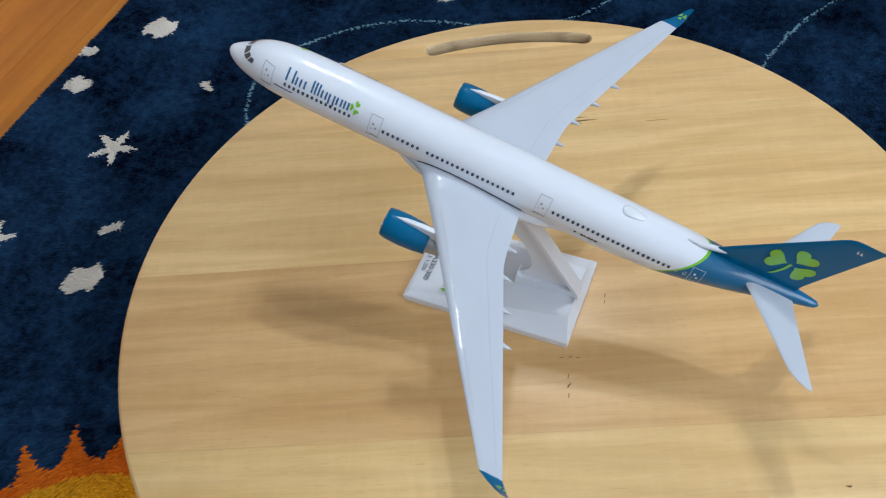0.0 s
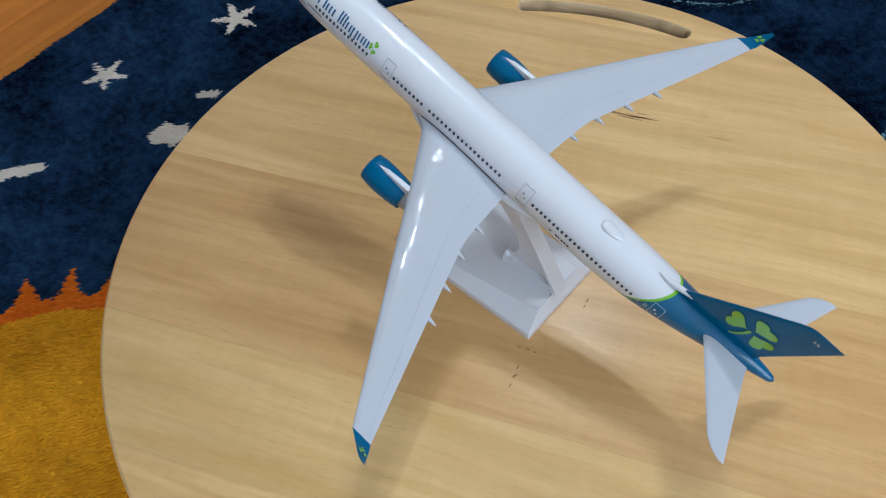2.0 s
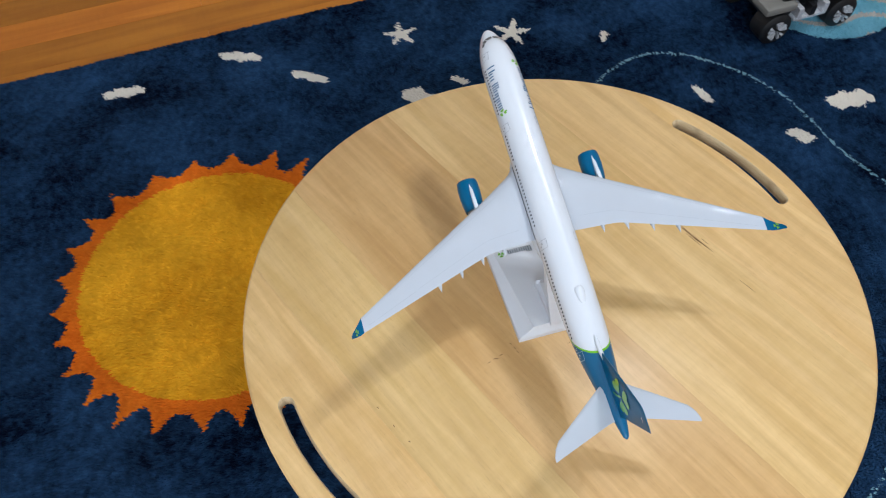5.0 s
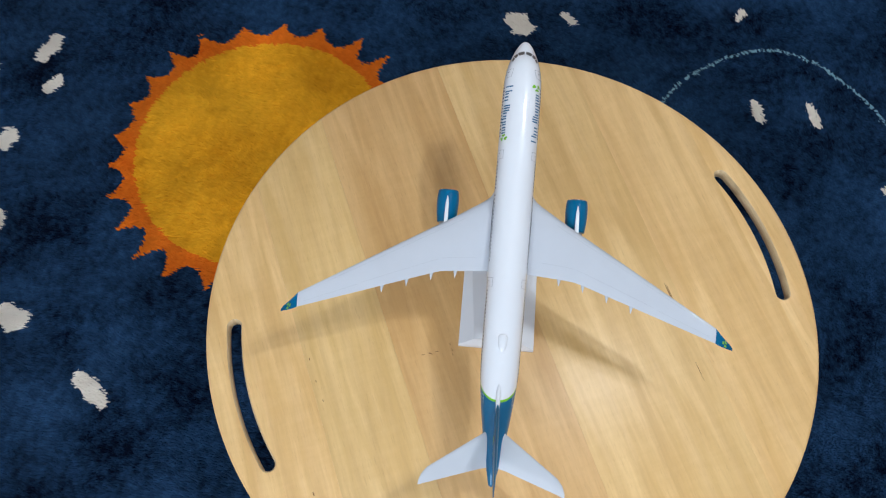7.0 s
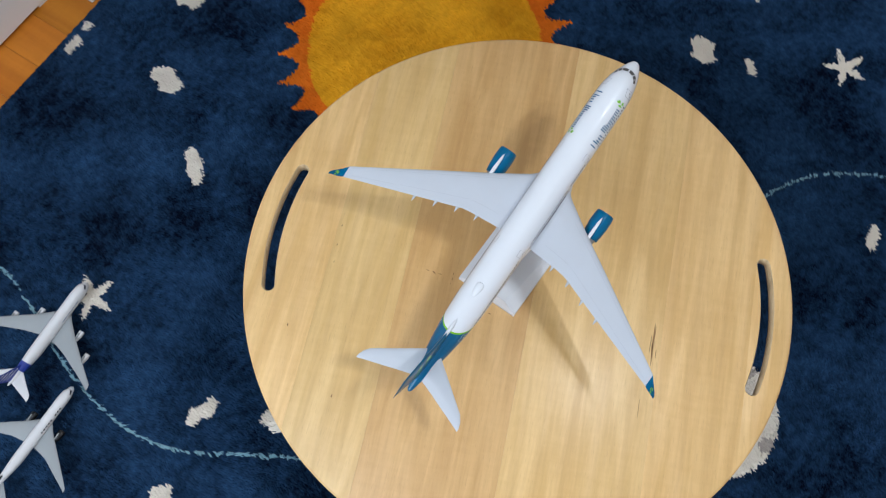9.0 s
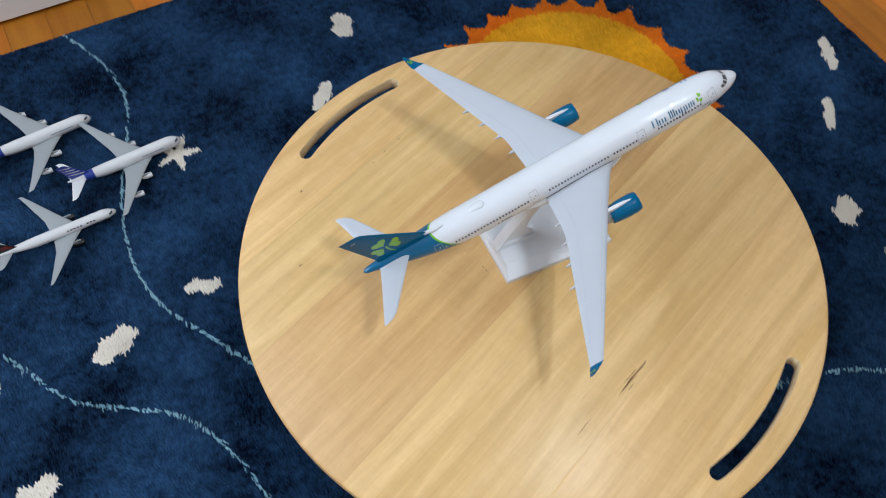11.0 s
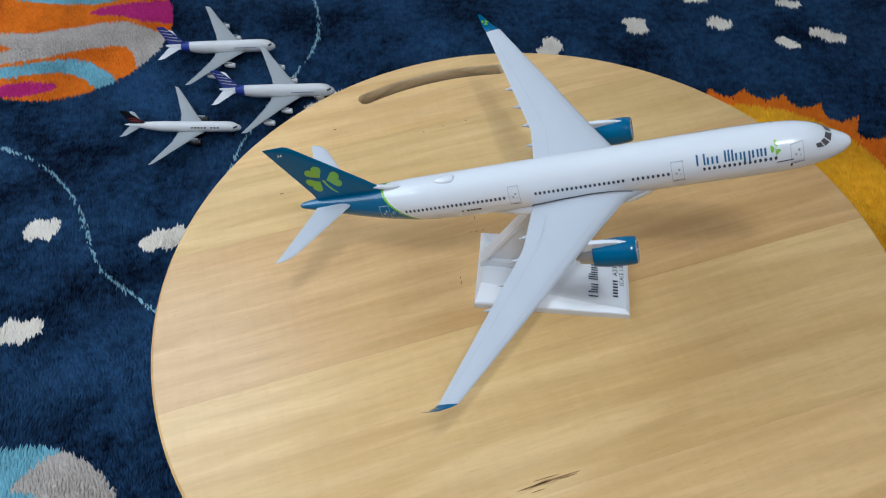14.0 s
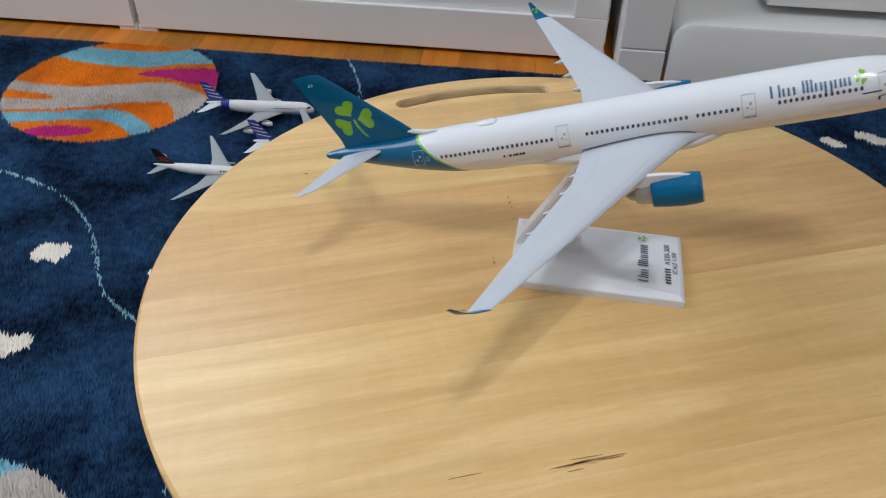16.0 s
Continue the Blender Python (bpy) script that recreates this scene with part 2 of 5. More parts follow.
def loft(bm, rings, caps=True):
    """Skins rings of equal length, in order."""
    rows = [[bm.verts.new(p) for p in r] for r in rings]
    n = len(rows[0])
    for a, b in zip(rows, rows[1:]):
        for k in range(n):
            bm.faces.new((a[k], a[(k + 1) % n], b[(k + 1) % n], b[k]))
    if caps:
        bm.faces.new(rows[0][::-1])
        bm.faces.new(rows[-1])
    return rows


def lathe(bm, profile, centre, n=32, scale=1.0, caps=True):
    """A body of turning round x: profile of (x, radius)."""
    rings = []
    for x, r in profile:
        rings.append([Vector((x, centre[1] + r * math.sin(2 * math.pi * k / n), centre[2] + r * math.cos(2 * math.pi * k / n))) * scale for k in range(n)])
    return loft(bm, rings, caps)


def shade(ob):
    for p in ob.data.polygons:
        p.use_smooth = True
    return smooth(ob)


# ---- aircraft parts, in metres of the full-sized aircraft: x aft, y to starboard, z up ----
def curve_through(xs, ys):
    """A smooth curve through the points (monotone between them)."""
    xs, ys = np.array(xs, float), np.array(ys, float)
    h, d = np.diff(xs), np.diff(ys) / np.diff(xs)
    m = np.zeros_like(xs)
    m[0], m[-1] = d[0], d[-1]
    for k in range(1, len(xs) - 1):
        if d[k - 1] * d[k] > 0:
            m[k] = 2 * d[k - 1] * d[k] / (d[k - 1] + d[k])

    def at(x):
        k = int(np.clip(np.searchsorted(xs, x) - 1, 0, len(h) - 1))
        t = min(max((x - xs[k]) / h[k], 0.0), 1.0)
        return (2 * t**3 - 3 * t**2 + 1) * ys[k] + (t**3 - 2 * t**2 + t) * h[k] * m[k] + (3 * t**2 - 2 * t**3) * ys[k + 1] + (t**3 - t**2) * h[k] * m[k + 1]

    return at


class Hull:
    """A fuselage by stations of x, half width, top and bottom."""

    def __init__(self, stations, scale):
        xs, w, top, bot = zip(*stations)
        self.x0, self.x1, self.scale = xs[0], xs[-1], scale
        self.w, self.top, self.bot = curve_through(xs, w), curve_through(xs, top), curve_through(xs, bot)

    def at(self, x, turn, off=0.0):
        """The place on the skin at x, turned from the crown (degrees, to starboard)."""
        top, bot = self.top(x), self.bot(x)
        s, c = math.sin(radians(turn)), math.cos(radians(turn))
        return Vector((x, (self.w(x) + off) * s, (top + bot) / 2 + ((top - bot) / 2 + off) * c)) * self.scale

    def side(self, x, z, side, off=0.03):
        top, bot = self.top(x), self.bot(x)
        c = min(1.0, max(-1.0, (z - (top + bot) / 2) / ((top - bot) / 2)))
        return self.at(x, side * math.degrees(math.acos(c)), off)

    def mesh(self, steps, n=48):
        bm = bmesh.new()
        loft(bm, [[self.at(x, 360 * k / n) for k in range(n)] for x in steps])
        return bm

    def patch(self, bm, x0, x1, z0, z1, side, off=0.03, nx=2, nz=3):
        """A printed rectangle on the side of the hull."""
        grid = [[bm.verts.new(self.side(x0 + (x1 - x0) * i / nx, z0 + (z1 - z0) * j / nz, side, off)) for j in range(nz + 1)] for i in range(nx + 1)]
        for i in range(nx):
            for j in range(nz):
                bm.faces.new((grid[i][j], grid[i + 1][j], grid[i + 1][j + 1], grid[i][j + 1]))

    def outline(self, bm, x0, x1, z0, z1, side, line, off=0.03):
        self.patch(bm, x0, x0 + line, z0, z1, side, off, 1, 5)
        self.patch(bm, x1 - line, x1, z0, z1, side, off, 1, 5)
        self.patch(bm, x0, x1, z0, z0 + line, side, off, 3, 1)
        self.patch(bm, x0, x1, z1 - line, z1, side, off, 3, 1)


def airfoil(le, te, thick, n=9):
    """Points of a wing section between leading and trailing edge: (x, height)."""
    out = []
    for k in range(n):
        u = (1 - math.cos(math.pi * k / (n - 1))) / 2
        out.append((le + (te - le) * u, thick * (2.97 * math.sqrt(u) - 1.26 * u - 3.516 * u * u + 2.843 * u**3 - 1.036 * u**4) * 0.5))
    return out + [(x, -0.75 * h) for x, h in out[-2:0:-1]]


def wing_mesh(sections, side, scale, upright=False, n=9, lift=None):
    """A wing from sections of (span, leading edge, trailing edge, height, thickness); lift raises the trailing edge."""
    rings = []
    for y, le, te, z, thick in sections:
        ring = [(x, side * y, z + h) if not upright else (x, h * 1.14, y) for x, h in airfoil(le, te, thick, n)]
        if lift:
            ring = [(px, py, pz + lift(y) * (px - le) / (te - le)) for px, py, pz in ring]
        rings.append([Vector(p) * scale for p in ring])
    bm = bmesh.new()
    loft(bm, rings)
    return bm


def trefoil(place, size, turn=0.0, stem=None, leaves=(90, 205, 325), stalk=1.0):
    """A three-leaved shape with a stem, laid by place(u, v), where v runs up."""
    bm = bmesh.new()
    for a in leaves:
        a = radians(a + turn)
        ax, ay = math.cos(a), math.sin(a)
        rim = []
        for k in range(25):
            t = 2 * math.pi * k / 24
            hx, hy = 0.415 * math.sin(t) ** 3, 0.36 * (13 * math.cos(t) - 4.2 * math.cos(2 * t) - 2 * math.cos(3 * t) - math.cos(4 * t)) / 16 + 0.50
            rim.append((size * (ay * hx + ax * hy), size * (-ax * hx + ay * hy)))
        cu, cv = size * ax * 0.45, size * ay * 0.45
        rows = [[bm.verts.new(place(cu + (u - cu) * f, cv + (v - cv) * f)) for u, v in rim[:-1]] for f in (1.0, 0.75, 0.5, 0.25)]
        mid = bm.verts.new(place(cu, cv))
        for p, q in zip(rows, rows[1:]):
            for k in range(24):
                bm.faces.new((p[k], p[(k + 1) % 24], q[(k + 1) % 24], q[k]))
        for k in range(24):
            bm.faces.new((rows[-1][k], rows[-1][(k + 1) % 24], mid))
    path = [(stalk * u, stalk * v) for u, v in ((0.02, 0.0), (0.10, -0.35), (0.28, -0.72), (0.46, -0.95))]
    stem = turn if stem is None else stem
    a, c, s = 0.05, math.cos(radians(stem)), math.sin(radians(stem))
    rows = [[bm.verts.new(place(size * ((u + d) * c - v * s), size * ((u + d) * s + v * c))) for d in (-a, a)] for u, v in path]
    for p, q in zip(rows, rows[1:]):
        bm.faces.new((p[0], p[1], q[1], q[0]))
    return bm


# ---- room ----
TABLE_Z = 0.2215
FLOOR_Z = -0.012
X0, X1, Y0, Y1, TOP = -1.75, 1.75, -1.22, 2.25, 2.45
floor = tagged(boxed("floor", (X0 - 0.1, X1 + 0.1, Y0 - 0.1, Y1 + 0.1, FLOOR_Z - 0.06, FLOOR_Z - 0.012), m_gap, None), "orange-brown strip floor of varnished hardwood boards", "floor", kind="structure")
tagged(boxed("ceiling", (X0 - 0.1, X1 + 0.1, Y0 - 0.1, Y1 + 0.1, TOP, TOP + 0.1), m_ceiling, None), "plain white ceiling", "ceiling", kind="structure")
tagged(boxed("wall_north", (X0, X1, Y0 - 0.1, Y0, FLOOR_Z - 0.012, TOP), m_wall, None), "plain off-white painted wall", "wall", kind="structure")
tagged(boxed("wall_west", (X0 - 0.1, X0, Y0 - 0.1, Y1 + 0.1, FLOOR_Z - 0.012, TOP), m_wall, None), "plain off-white painted wall", "wall", kind="structure")
tagged(boxed("wall_south", (X0, X1, Y1, Y1 + 0.1, FLOOR_Z - 0.012, TOP), m_wall, None), "plain off-white painted wall", "wall", kind="structure")
bm = bmesh.new()
# opening of the unseen window, added for the fill light
WY0, WY1, WZ0, WZ1 = -1.20, 0.36, 0.8, 2.2
for dims in ((X1, X1 + 0.1, Y0 - 0.1, WY0, FLOOR_Z - 0.012, TOP), (X1, X1 + 0.1, WY1, Y1 + 0.1, FLOOR_Z - 0.012, TOP), (X1, X1 + 0.1, WY0, WY1, FLOOR_Z - 0.012, WZ0), (X1, X1 + 0.1, WY0, WY1, WZ1, TOP)):
    box(bm, *dims)
tagged(part("wall_east", bm, m_wall, None), "plain off-white painted wall with a window opening", "wall", kind="structure")
window = thing("window_1", pose(X1, WY0, WZ0), "unseen white window frame, added as the opening for the fill light", "window", kind="structure")
ww, wh = WY1 - WY0, WZ1 - WZ0
for dims in ((0.02, 0.08, 0, ww, 0, 0.05), (0.02, 0.08, 0, ww, wh - 0.05, wh), (0.02, 0.08, 0, 0.05, 0.05, wh - 0.05), (0.02, 0.08, ww - 0.05, ww, 0.05, wh - 0.05)):
    boxed("window_frame", dims, m_furniture, window)
lamp_thing = thing("ceiling_lamp", pose(*LAMP, TOP), "flat round white ceiling lamp with three bulbs", "ceiling lamp")
bm = bmesh.new()
loft(bm, [[(r * math.cos(t), r * math.sin(t), z) for t in np.linspace(0, 2 * math.pi, 33)[:-1]] for z, r in ((0.0, 0.18), (-0.02, 0.19), (-0.03, 0.185))])
smooth(part("housing", bm, m_furniture, lamp_thing))
for bx, by in BULBS:
    bm = bmesh.new()
    loft(bm, [[(bx - LAMP[0] + r * math.cos(t), by - LAMP[1] + r * math.sin(t), z) for t in np.linspace(0, 2 * math.pi, 21)[:-1]] for z, r in ((-0.03, 0.045), (-0.085, 0.047), (-0.09, 0.044))])
    smooth(part("bulb_holder", bm, m_furniture, lamp_thing))


# ---- the white storage units against the wall ----
def storage_unit(x0, x1, y0, high):
    unit = thing("storage_unit", pose(x0, y0, FLOOR_Z), "white lacquered low cupboard with a framed front", "cupboard", "cupboards along the wall")
    w = x1 - x0
    boxed("carcass", (0.0, w, -0.42, -0.02, 0.018, high), m_furniture, unit, bevel=0.003)
    # set-back foot coloured near black: the shade under the unit is in its colour
    boxed("shaded_plinth", (0.01, w - 0.01, -0.40, -0.03, 0.0, 0.018), m_gap, unit)
    door = boxed("door_panel", (0.004, w - 0.004, -0.018, -0.008, 0.012, high - 0.01), m_furniture, unit)
    for name, dims in (("bottom_rail", (0.004, w - 0.004, -0.008, 0.0, 0.006, 0.068)), ("top_rail", (0.004, w - 0.004, -0.008, 0.0, high - 0.08, high - 0.01)),
                       ("stile", (0.004, 0.052, -0.008, 0.0, 0.068, high - 0.08)), ("stile", (w - 0.052, w - 0.004, -0.008, 0.0, 0.068, high - 0.08))):
        boxed(name, dims, m_furniture, door, bevel=0.0015)
    boxed("foot", (0.0, 0.03, -0.05, -0.002, 0.0, 0.010), m_furniture, unit)
    boxed("foot", (w - 0.03, w, -0.05, -0.002, 0.0, 0.010), m_furniture, unit)
    return unit


storage_unit(-0.072, 0.655, -0.758, 0.78)
storage_unit(0.657, 1.38, -0.758, 0.78)
post = thing("side_panel_post", pose(-0.118, -0.705, FLOOR_Z), "white upright board beside the cupboard", "panel")
boxed("upper_board", (-0.032, 0.032, -0.40, 0.0, 0.050, 0.80), m_furniture, post, bevel=0.002)
boxed("lower_board", (-0.032, 0.032, -0.40, 0.001, 0.0, 0.049), m_furniture, post, bevel=0.002)


def bench():
    """A white moulded bench: low rounded front, set-back upper panel."""
    b = thing("storage_bench", pose(-0.155, -0.705, FLOOR_Z), "white moulded bench with a rounded front base", "bench")
    bm = bmesh.new()
    rings = []
    for k in range(9):
        a = math.pi / 2 * k / 8
        x, drop = -0.026 * (1 - math.cos(a)), 0.026 * (1 - math.sin(a))
        prof = [(0.0, 0.0), (0.0, 0.086 - drop), (-0.002, 0.0905 - drop), (-0.006, 0.092 - drop), (-0.08, 0.092 - drop), (-0.40, 0.092 - drop), (-0.40, 0.0)]
        rings.append([(x, y, z) for y, z in prof])
    rings.append([(-1.2, y, z) for y, z in prof])
    loft(bm, rings)
    shade(part("base", bm, m_furniture, b))
    boxed("back_panel", (-1.2, 0.0, -0.40, -0.13, 0.09, 0.60), m_furniture, b, bevel=0.004)
    boxed("drawer_front", (-1.2, -0.125, -0.13, -0.045, 0.106, 0.42), m_furniture, b, bevel=0.004)
    return b


bench()


# ---- table ----
R_TABLE, THICK, GRAIN = 0.2473, 0.0125, 20.5
table = thing("round_table", pose(0.0018, 0, 0, 0, 0, GRAIN), "round low table of pale glued boards with two handle slots", "table")


def slot_outline(side, n=20, grow=0.0):
    r0, r1, half = 0.2193 - grow, 0.2294 + grow, radians(14.8)
    rm, rr = (r0 + r1) / 2, (r1 - r0) / 2
    pts = [(r1 * math.cos(a), r1 * math.sin(a)) for a in np.linspace(radians(90) - half, radians(90) + half, n)]
    e = (rm * math.cos(radians(90) + half), rm * math.sin(radians(90) + half))
    pts += [(e[0] + rr * math.cos(a), e[1] + rr * math.sin(a)) for a in np.linspace(radians(90) + half, radians(270) + half, 8)[1:-1]]
    pts += [(r0 * math.cos(a), r0 * math.sin(a)) for a in np.linspace(radians(90) + half, radians(90) - half, n)]
    e = (rm * math.cos(radians(90) - half), rm * math.sin(radians(90) - half))
    pts += [(e[0] + rr * math.cos(a), e[1] + rr * math.sin(a)) for a in np.linspace(radians(270) - half, radians(450) - half, 8)[1:-1]]
    return [(side * x, side * y) for x, y in pts]


def strip_outline(v0, v1, r):
    """The part of the disc between two board joints."""
    a0 = math.asin(max(-1.0, min(1.0, v0 / r)))
    a1 = math.asin(max(-1.0, min(1.0, v1 / r)))
    n = max(8, int(70 * (v1 - v0) / 0.1))
    right = [(r * math.cos(a), r * math.sin(a)) for a in np.linspace(a0, a1, n)]
    left = [(r * math.cos(a), r * math.sin(a)) for a in np.linspace(math.pi - a1, math.pi - a0, n)]
    if v1 >= r - 1e-6:
        left = left[1:]
    if v0 <= -r + 1e-6:
        left = left[:-1]
    return right + left


def board(v0, v1, holes, mat):
    """One glued board of the table top, with a handle slot where holes names its side."""
    bm = bmesh.new()
    loops = [strip_outline(v0 + JOINT_GAP[v0], v1 - JOINT_GAP[v1], R_TABLE)] + [slot_outline(s) for s in holes]
    tops = [strip_outline(v0 + JOINT_GAP[v0], v1 - JOINT_GAP[v1], R_TABLE - 0.0022)] + [slot_outline(s, grow=0.0012) for s in holes]
    levels = []
    for z, use in ((TABLE_Z - THICK, tops), (TABLE_Z - THICK + 0.002, loops), (TABLE_Z - 0.002, loops), (TABLE_Z - 0.0006, [[((a[0] * 0.35 + b[0] * 0.65), (a[1] * 0.35 + b[1] * 0.65)) for a, b in zip(l, t)] for l, t in zip(loops, tops)]), (TABLE_Z, tops)):
        levels.append([[bm.verts.new((x, y, z)) for x, y in loop] for loop in use])
    for a, b in zip(levels, levels[1:]):
        for q, (la, lb) in enumerate(zip(a, b)):
            n = len(la)
            for k in range(n):
                bm.faces.new((la[k], la[(k + 1) % n], lb[(k + 1) % n], lb[k])).material_index = 1 if q else 0
    for level in (levels[0], levels[-1]):
        flat = [v for loop in level for v in loop]
        for tri in tessellate_polygon([[v.co for v in loop] for loop in level]):
            try:
                bm.faces.new([flat[k] for k in tri])
            except ValueError:
                pass
    ob = shade(part("board", bm, mat, table))
    ob.data.materials.append(m_endgrain)
    return ob


JOINTS = [-R_TABLE, -0.170, -0.100, 0.0175, 0.135, R_TABLE]
# half the gap at each joint: most are tight, two have opened a little
JOINT_GAP = dict(zip(JOINTS, (0.0, 0.00002, 0.00004, 0.00004, 0.00002, 0.0)))
for v0, v1 in zip(JOINTS, JOINTS[1:]):
    board(v0, v1, [1] if v1 == R_TABLE else [-1] if v0 == -R_TABLE else [], m_redder if v0 == -0.100 else m_table)
for k in range(4):
    a = radians(45 + 90 * k)
    x, y = 0.13 * math.cos(a), 0.13 * math.sin(a)
    bm = bmesh.new()
    loft(bm, [[(x + r * math.cos(t), y + r * math.sin(t), z) for t in np.linspace(0, 2 * math.pi, 17)[:-1]] for z, r in ((FLOOR_Z + 0.008, 0.013), (0.1, 0.016), (TABLE_Z - THICK, 0.019))])
    shade(part("leg", bm, m_endgrain, table))


def scar(x, y, long, wide, turn, seed, mat=None):
    """A thin dark scar along the grain, let into the board."""
    rnd = random.Random(seed)
    c, s = math.cos(radians(turn - GRAIN)), math.sin(radians(turn - GRAIN))
    a = radians(-GRAIN)
    u, v = x * math.cos(a) - y * math.sin(a), x * math.sin(a) + y * math.cos(a)
    bm = bmesh.new()
    up, dn = [], []
    for k in range(9):
        t = k / 8
        w = wide * math.sin(math.pi * t) * rnd.uniform(0.5, 1.0) / 2 + 0.0001
        z = TABLE_Z + (0.00008 if mat else 0.00014)
        o, l = rnd.uniform(-0.2, 0.2) * wide, (t - 0.5) * long
        up.append(bm.verts.new((u + l * c - (o + w) * s, v + l * s + (o + w) * c, z)))
        dn.append(bm.verts.new((u + l * c - (o - w) * s, v + l * s + (o - w) * c, z)))
    for k in range(8):
        bm.faces.new((dn[k], dn[k + 1], up[k + 1], up[k]))
    return part("scar", bm, mat or m_knot, table, "brown knot scar in the wood" if long > 0.02 else "")


m_halo = paint("wood_stain", (0.66, 0.42, 0.18), 0.5, grain=250, vary=0.2)
scar(-0.012, 0.1325, 0.036, 0.0030, 23, 5, m_halo)
scar(-0.013, 0.132, 0.030, 0.0008, 22, 1)
scar(-0.006, 0.1345, 0.012, 0.0010, 25, 2)
for k, (x, y, l, w, t) in enumerate(((-0.0205, 0.1300, 0.012, 0.0005, 20), (0.0015, 0.1375, 0.014, 0.0005, 24), (-0.0090, 0.1312, 0.016, 0.0004, 19), (-0.0040, 0.1390, 0.008, 0.0004, 21))):
    scar(x, y, l, w, t, 40 + k)
for k, (x, y, l, w, t) in enumerate(((0.0445, -0.0020, 0.003, 0.0007, 95), (0.0453, -0.0062, 0.0025, 0.0005, 100), (0.150, -0.1465, 0.003, 0.0012, 20), (0.180, -0.0775, 0.003, 0.0012, 20), (0.0375, -0.0590, 0.003, 0.0005, 100), (0.0392, -0.0640, 0.004, 0.0008, 70),
        (0.0405, -0.0700, 0.003, 0.0006, 100), (0.0310, -0.0487, 0.002, 0.0005, 30), (0.0355, -0.0470, 0.0022, 0.0006, 20), (0.0395, -0.0462, 0.002, 0.0005, 20), (0.0475, -0.1600, 0.0025, 0.0006, 20), (0.0650, -0.1530, 0.002, 0.0005, 20),
        (0.0800, -0.1460, 0.002, 0.0006, 25), (0.0460, 0.1490, 0.016, 0.0003, 21))):
    scar(x, y, l, w, t, 10 + k)


# ---- the model airliner ----
K = 1 / 200
jet = thing("model_airplane", pose(-0.1553, -0.0006, 0.3652, 0.33, 17.9, -3.23), "glossy white model airliner with teal tail and engines on a stand", "model airplane")
hull = Hull([(0.0, 0.02, -0.70, -0.74), (0.12, 0.40, -0.36, -1.10), (0.45, 0.77, -0.05, -1.42), (1.1, 1.20, 0.33, -1.80), (2.0, 1.63, 0.78, -2.14), (2.9, 1.97, 1.44, -2.38), (4.2, 2.34, 2.04, -2.59), (6.2, 2.65, 2.42, -2.74),
             (9.0, 2.77, 2.64, -2.78), (13.0, 2.78, 2.75, -2.78), (18.0, 2.78, 2.78, -2.78), (42.0, 2.78, 2.78, -2.78), (47.0, 2.70, 2.78, -2.42), (51.0, 2.40, 2.77, -1.65), (55.0, 1.88, 2.74, -0.60), (59.0, 1.18, 2.66, 0.60), (62.0, 0.60, 2.50, 1.45), (63.0, 0.36, 2.36, 1.72), (63.3, 0.05, 2.10, 1.98)], K)
steps = [0.0, 0.04, 0.12, 0.25, 0.45, 0.75] + list(np.linspace(1.1, 9, 18)) + list(np.linspace(11, 42, 14)) + list(np.linspace(43.5, 62, 20)) + [62.5, 62.8, 63.0, 63.2, 63.3]
shade(part("fuselage", hull.mesh(steps), m_fuselage, jet, "white glossy fuselage with a teal tail and green band"))

fairing = Hull([(18.5, 0.3, -2.0, -2.7), (20.5, 2.1, -1.0, -3.0), (23.5, 3.05, -0.9, -3.35), (31.0, 3.1, -0.9, -3.4), (34.5, 2.85, -0.95, -3.25), (37.5, 2.1, -1.3, -3.05), (40.0, 1.2, -1.8, -2.9), (42.0, 0.2, -2.3, -2.65)], K)
shade(part("belly_fairing", fairing.mesh(np.linspace(18.5, 42.0, 30), 32), m_white, jet))


def wing_z(y):
    return -1.66 + 0.117 * (y - 2.0)


def wing_te(y):
    return float(np.interp(y, (2.0, 8.6, 9.6, 10.6, 29.1), (33.8, 34.35, 34.5, 34.8, 41.3)))


def wing_le(y):
    return float(np.interp(y, (4.2, 8.2, 15.8, 29.1), (23.9, 26.5, 31.1, 39.25)))


def te_lift(y):
    """How far the trailing edge stands over the leading edge."""
    return float(np.interp(y, (2.0, 29.1), (0.42, 0.0)))


def camber(u):
    return 0.5 * (2.97 * math.sqrt(u) - 1.26 * u - 3.516 * u * u + 2.843 * u**3 - 1.036 * u**4)


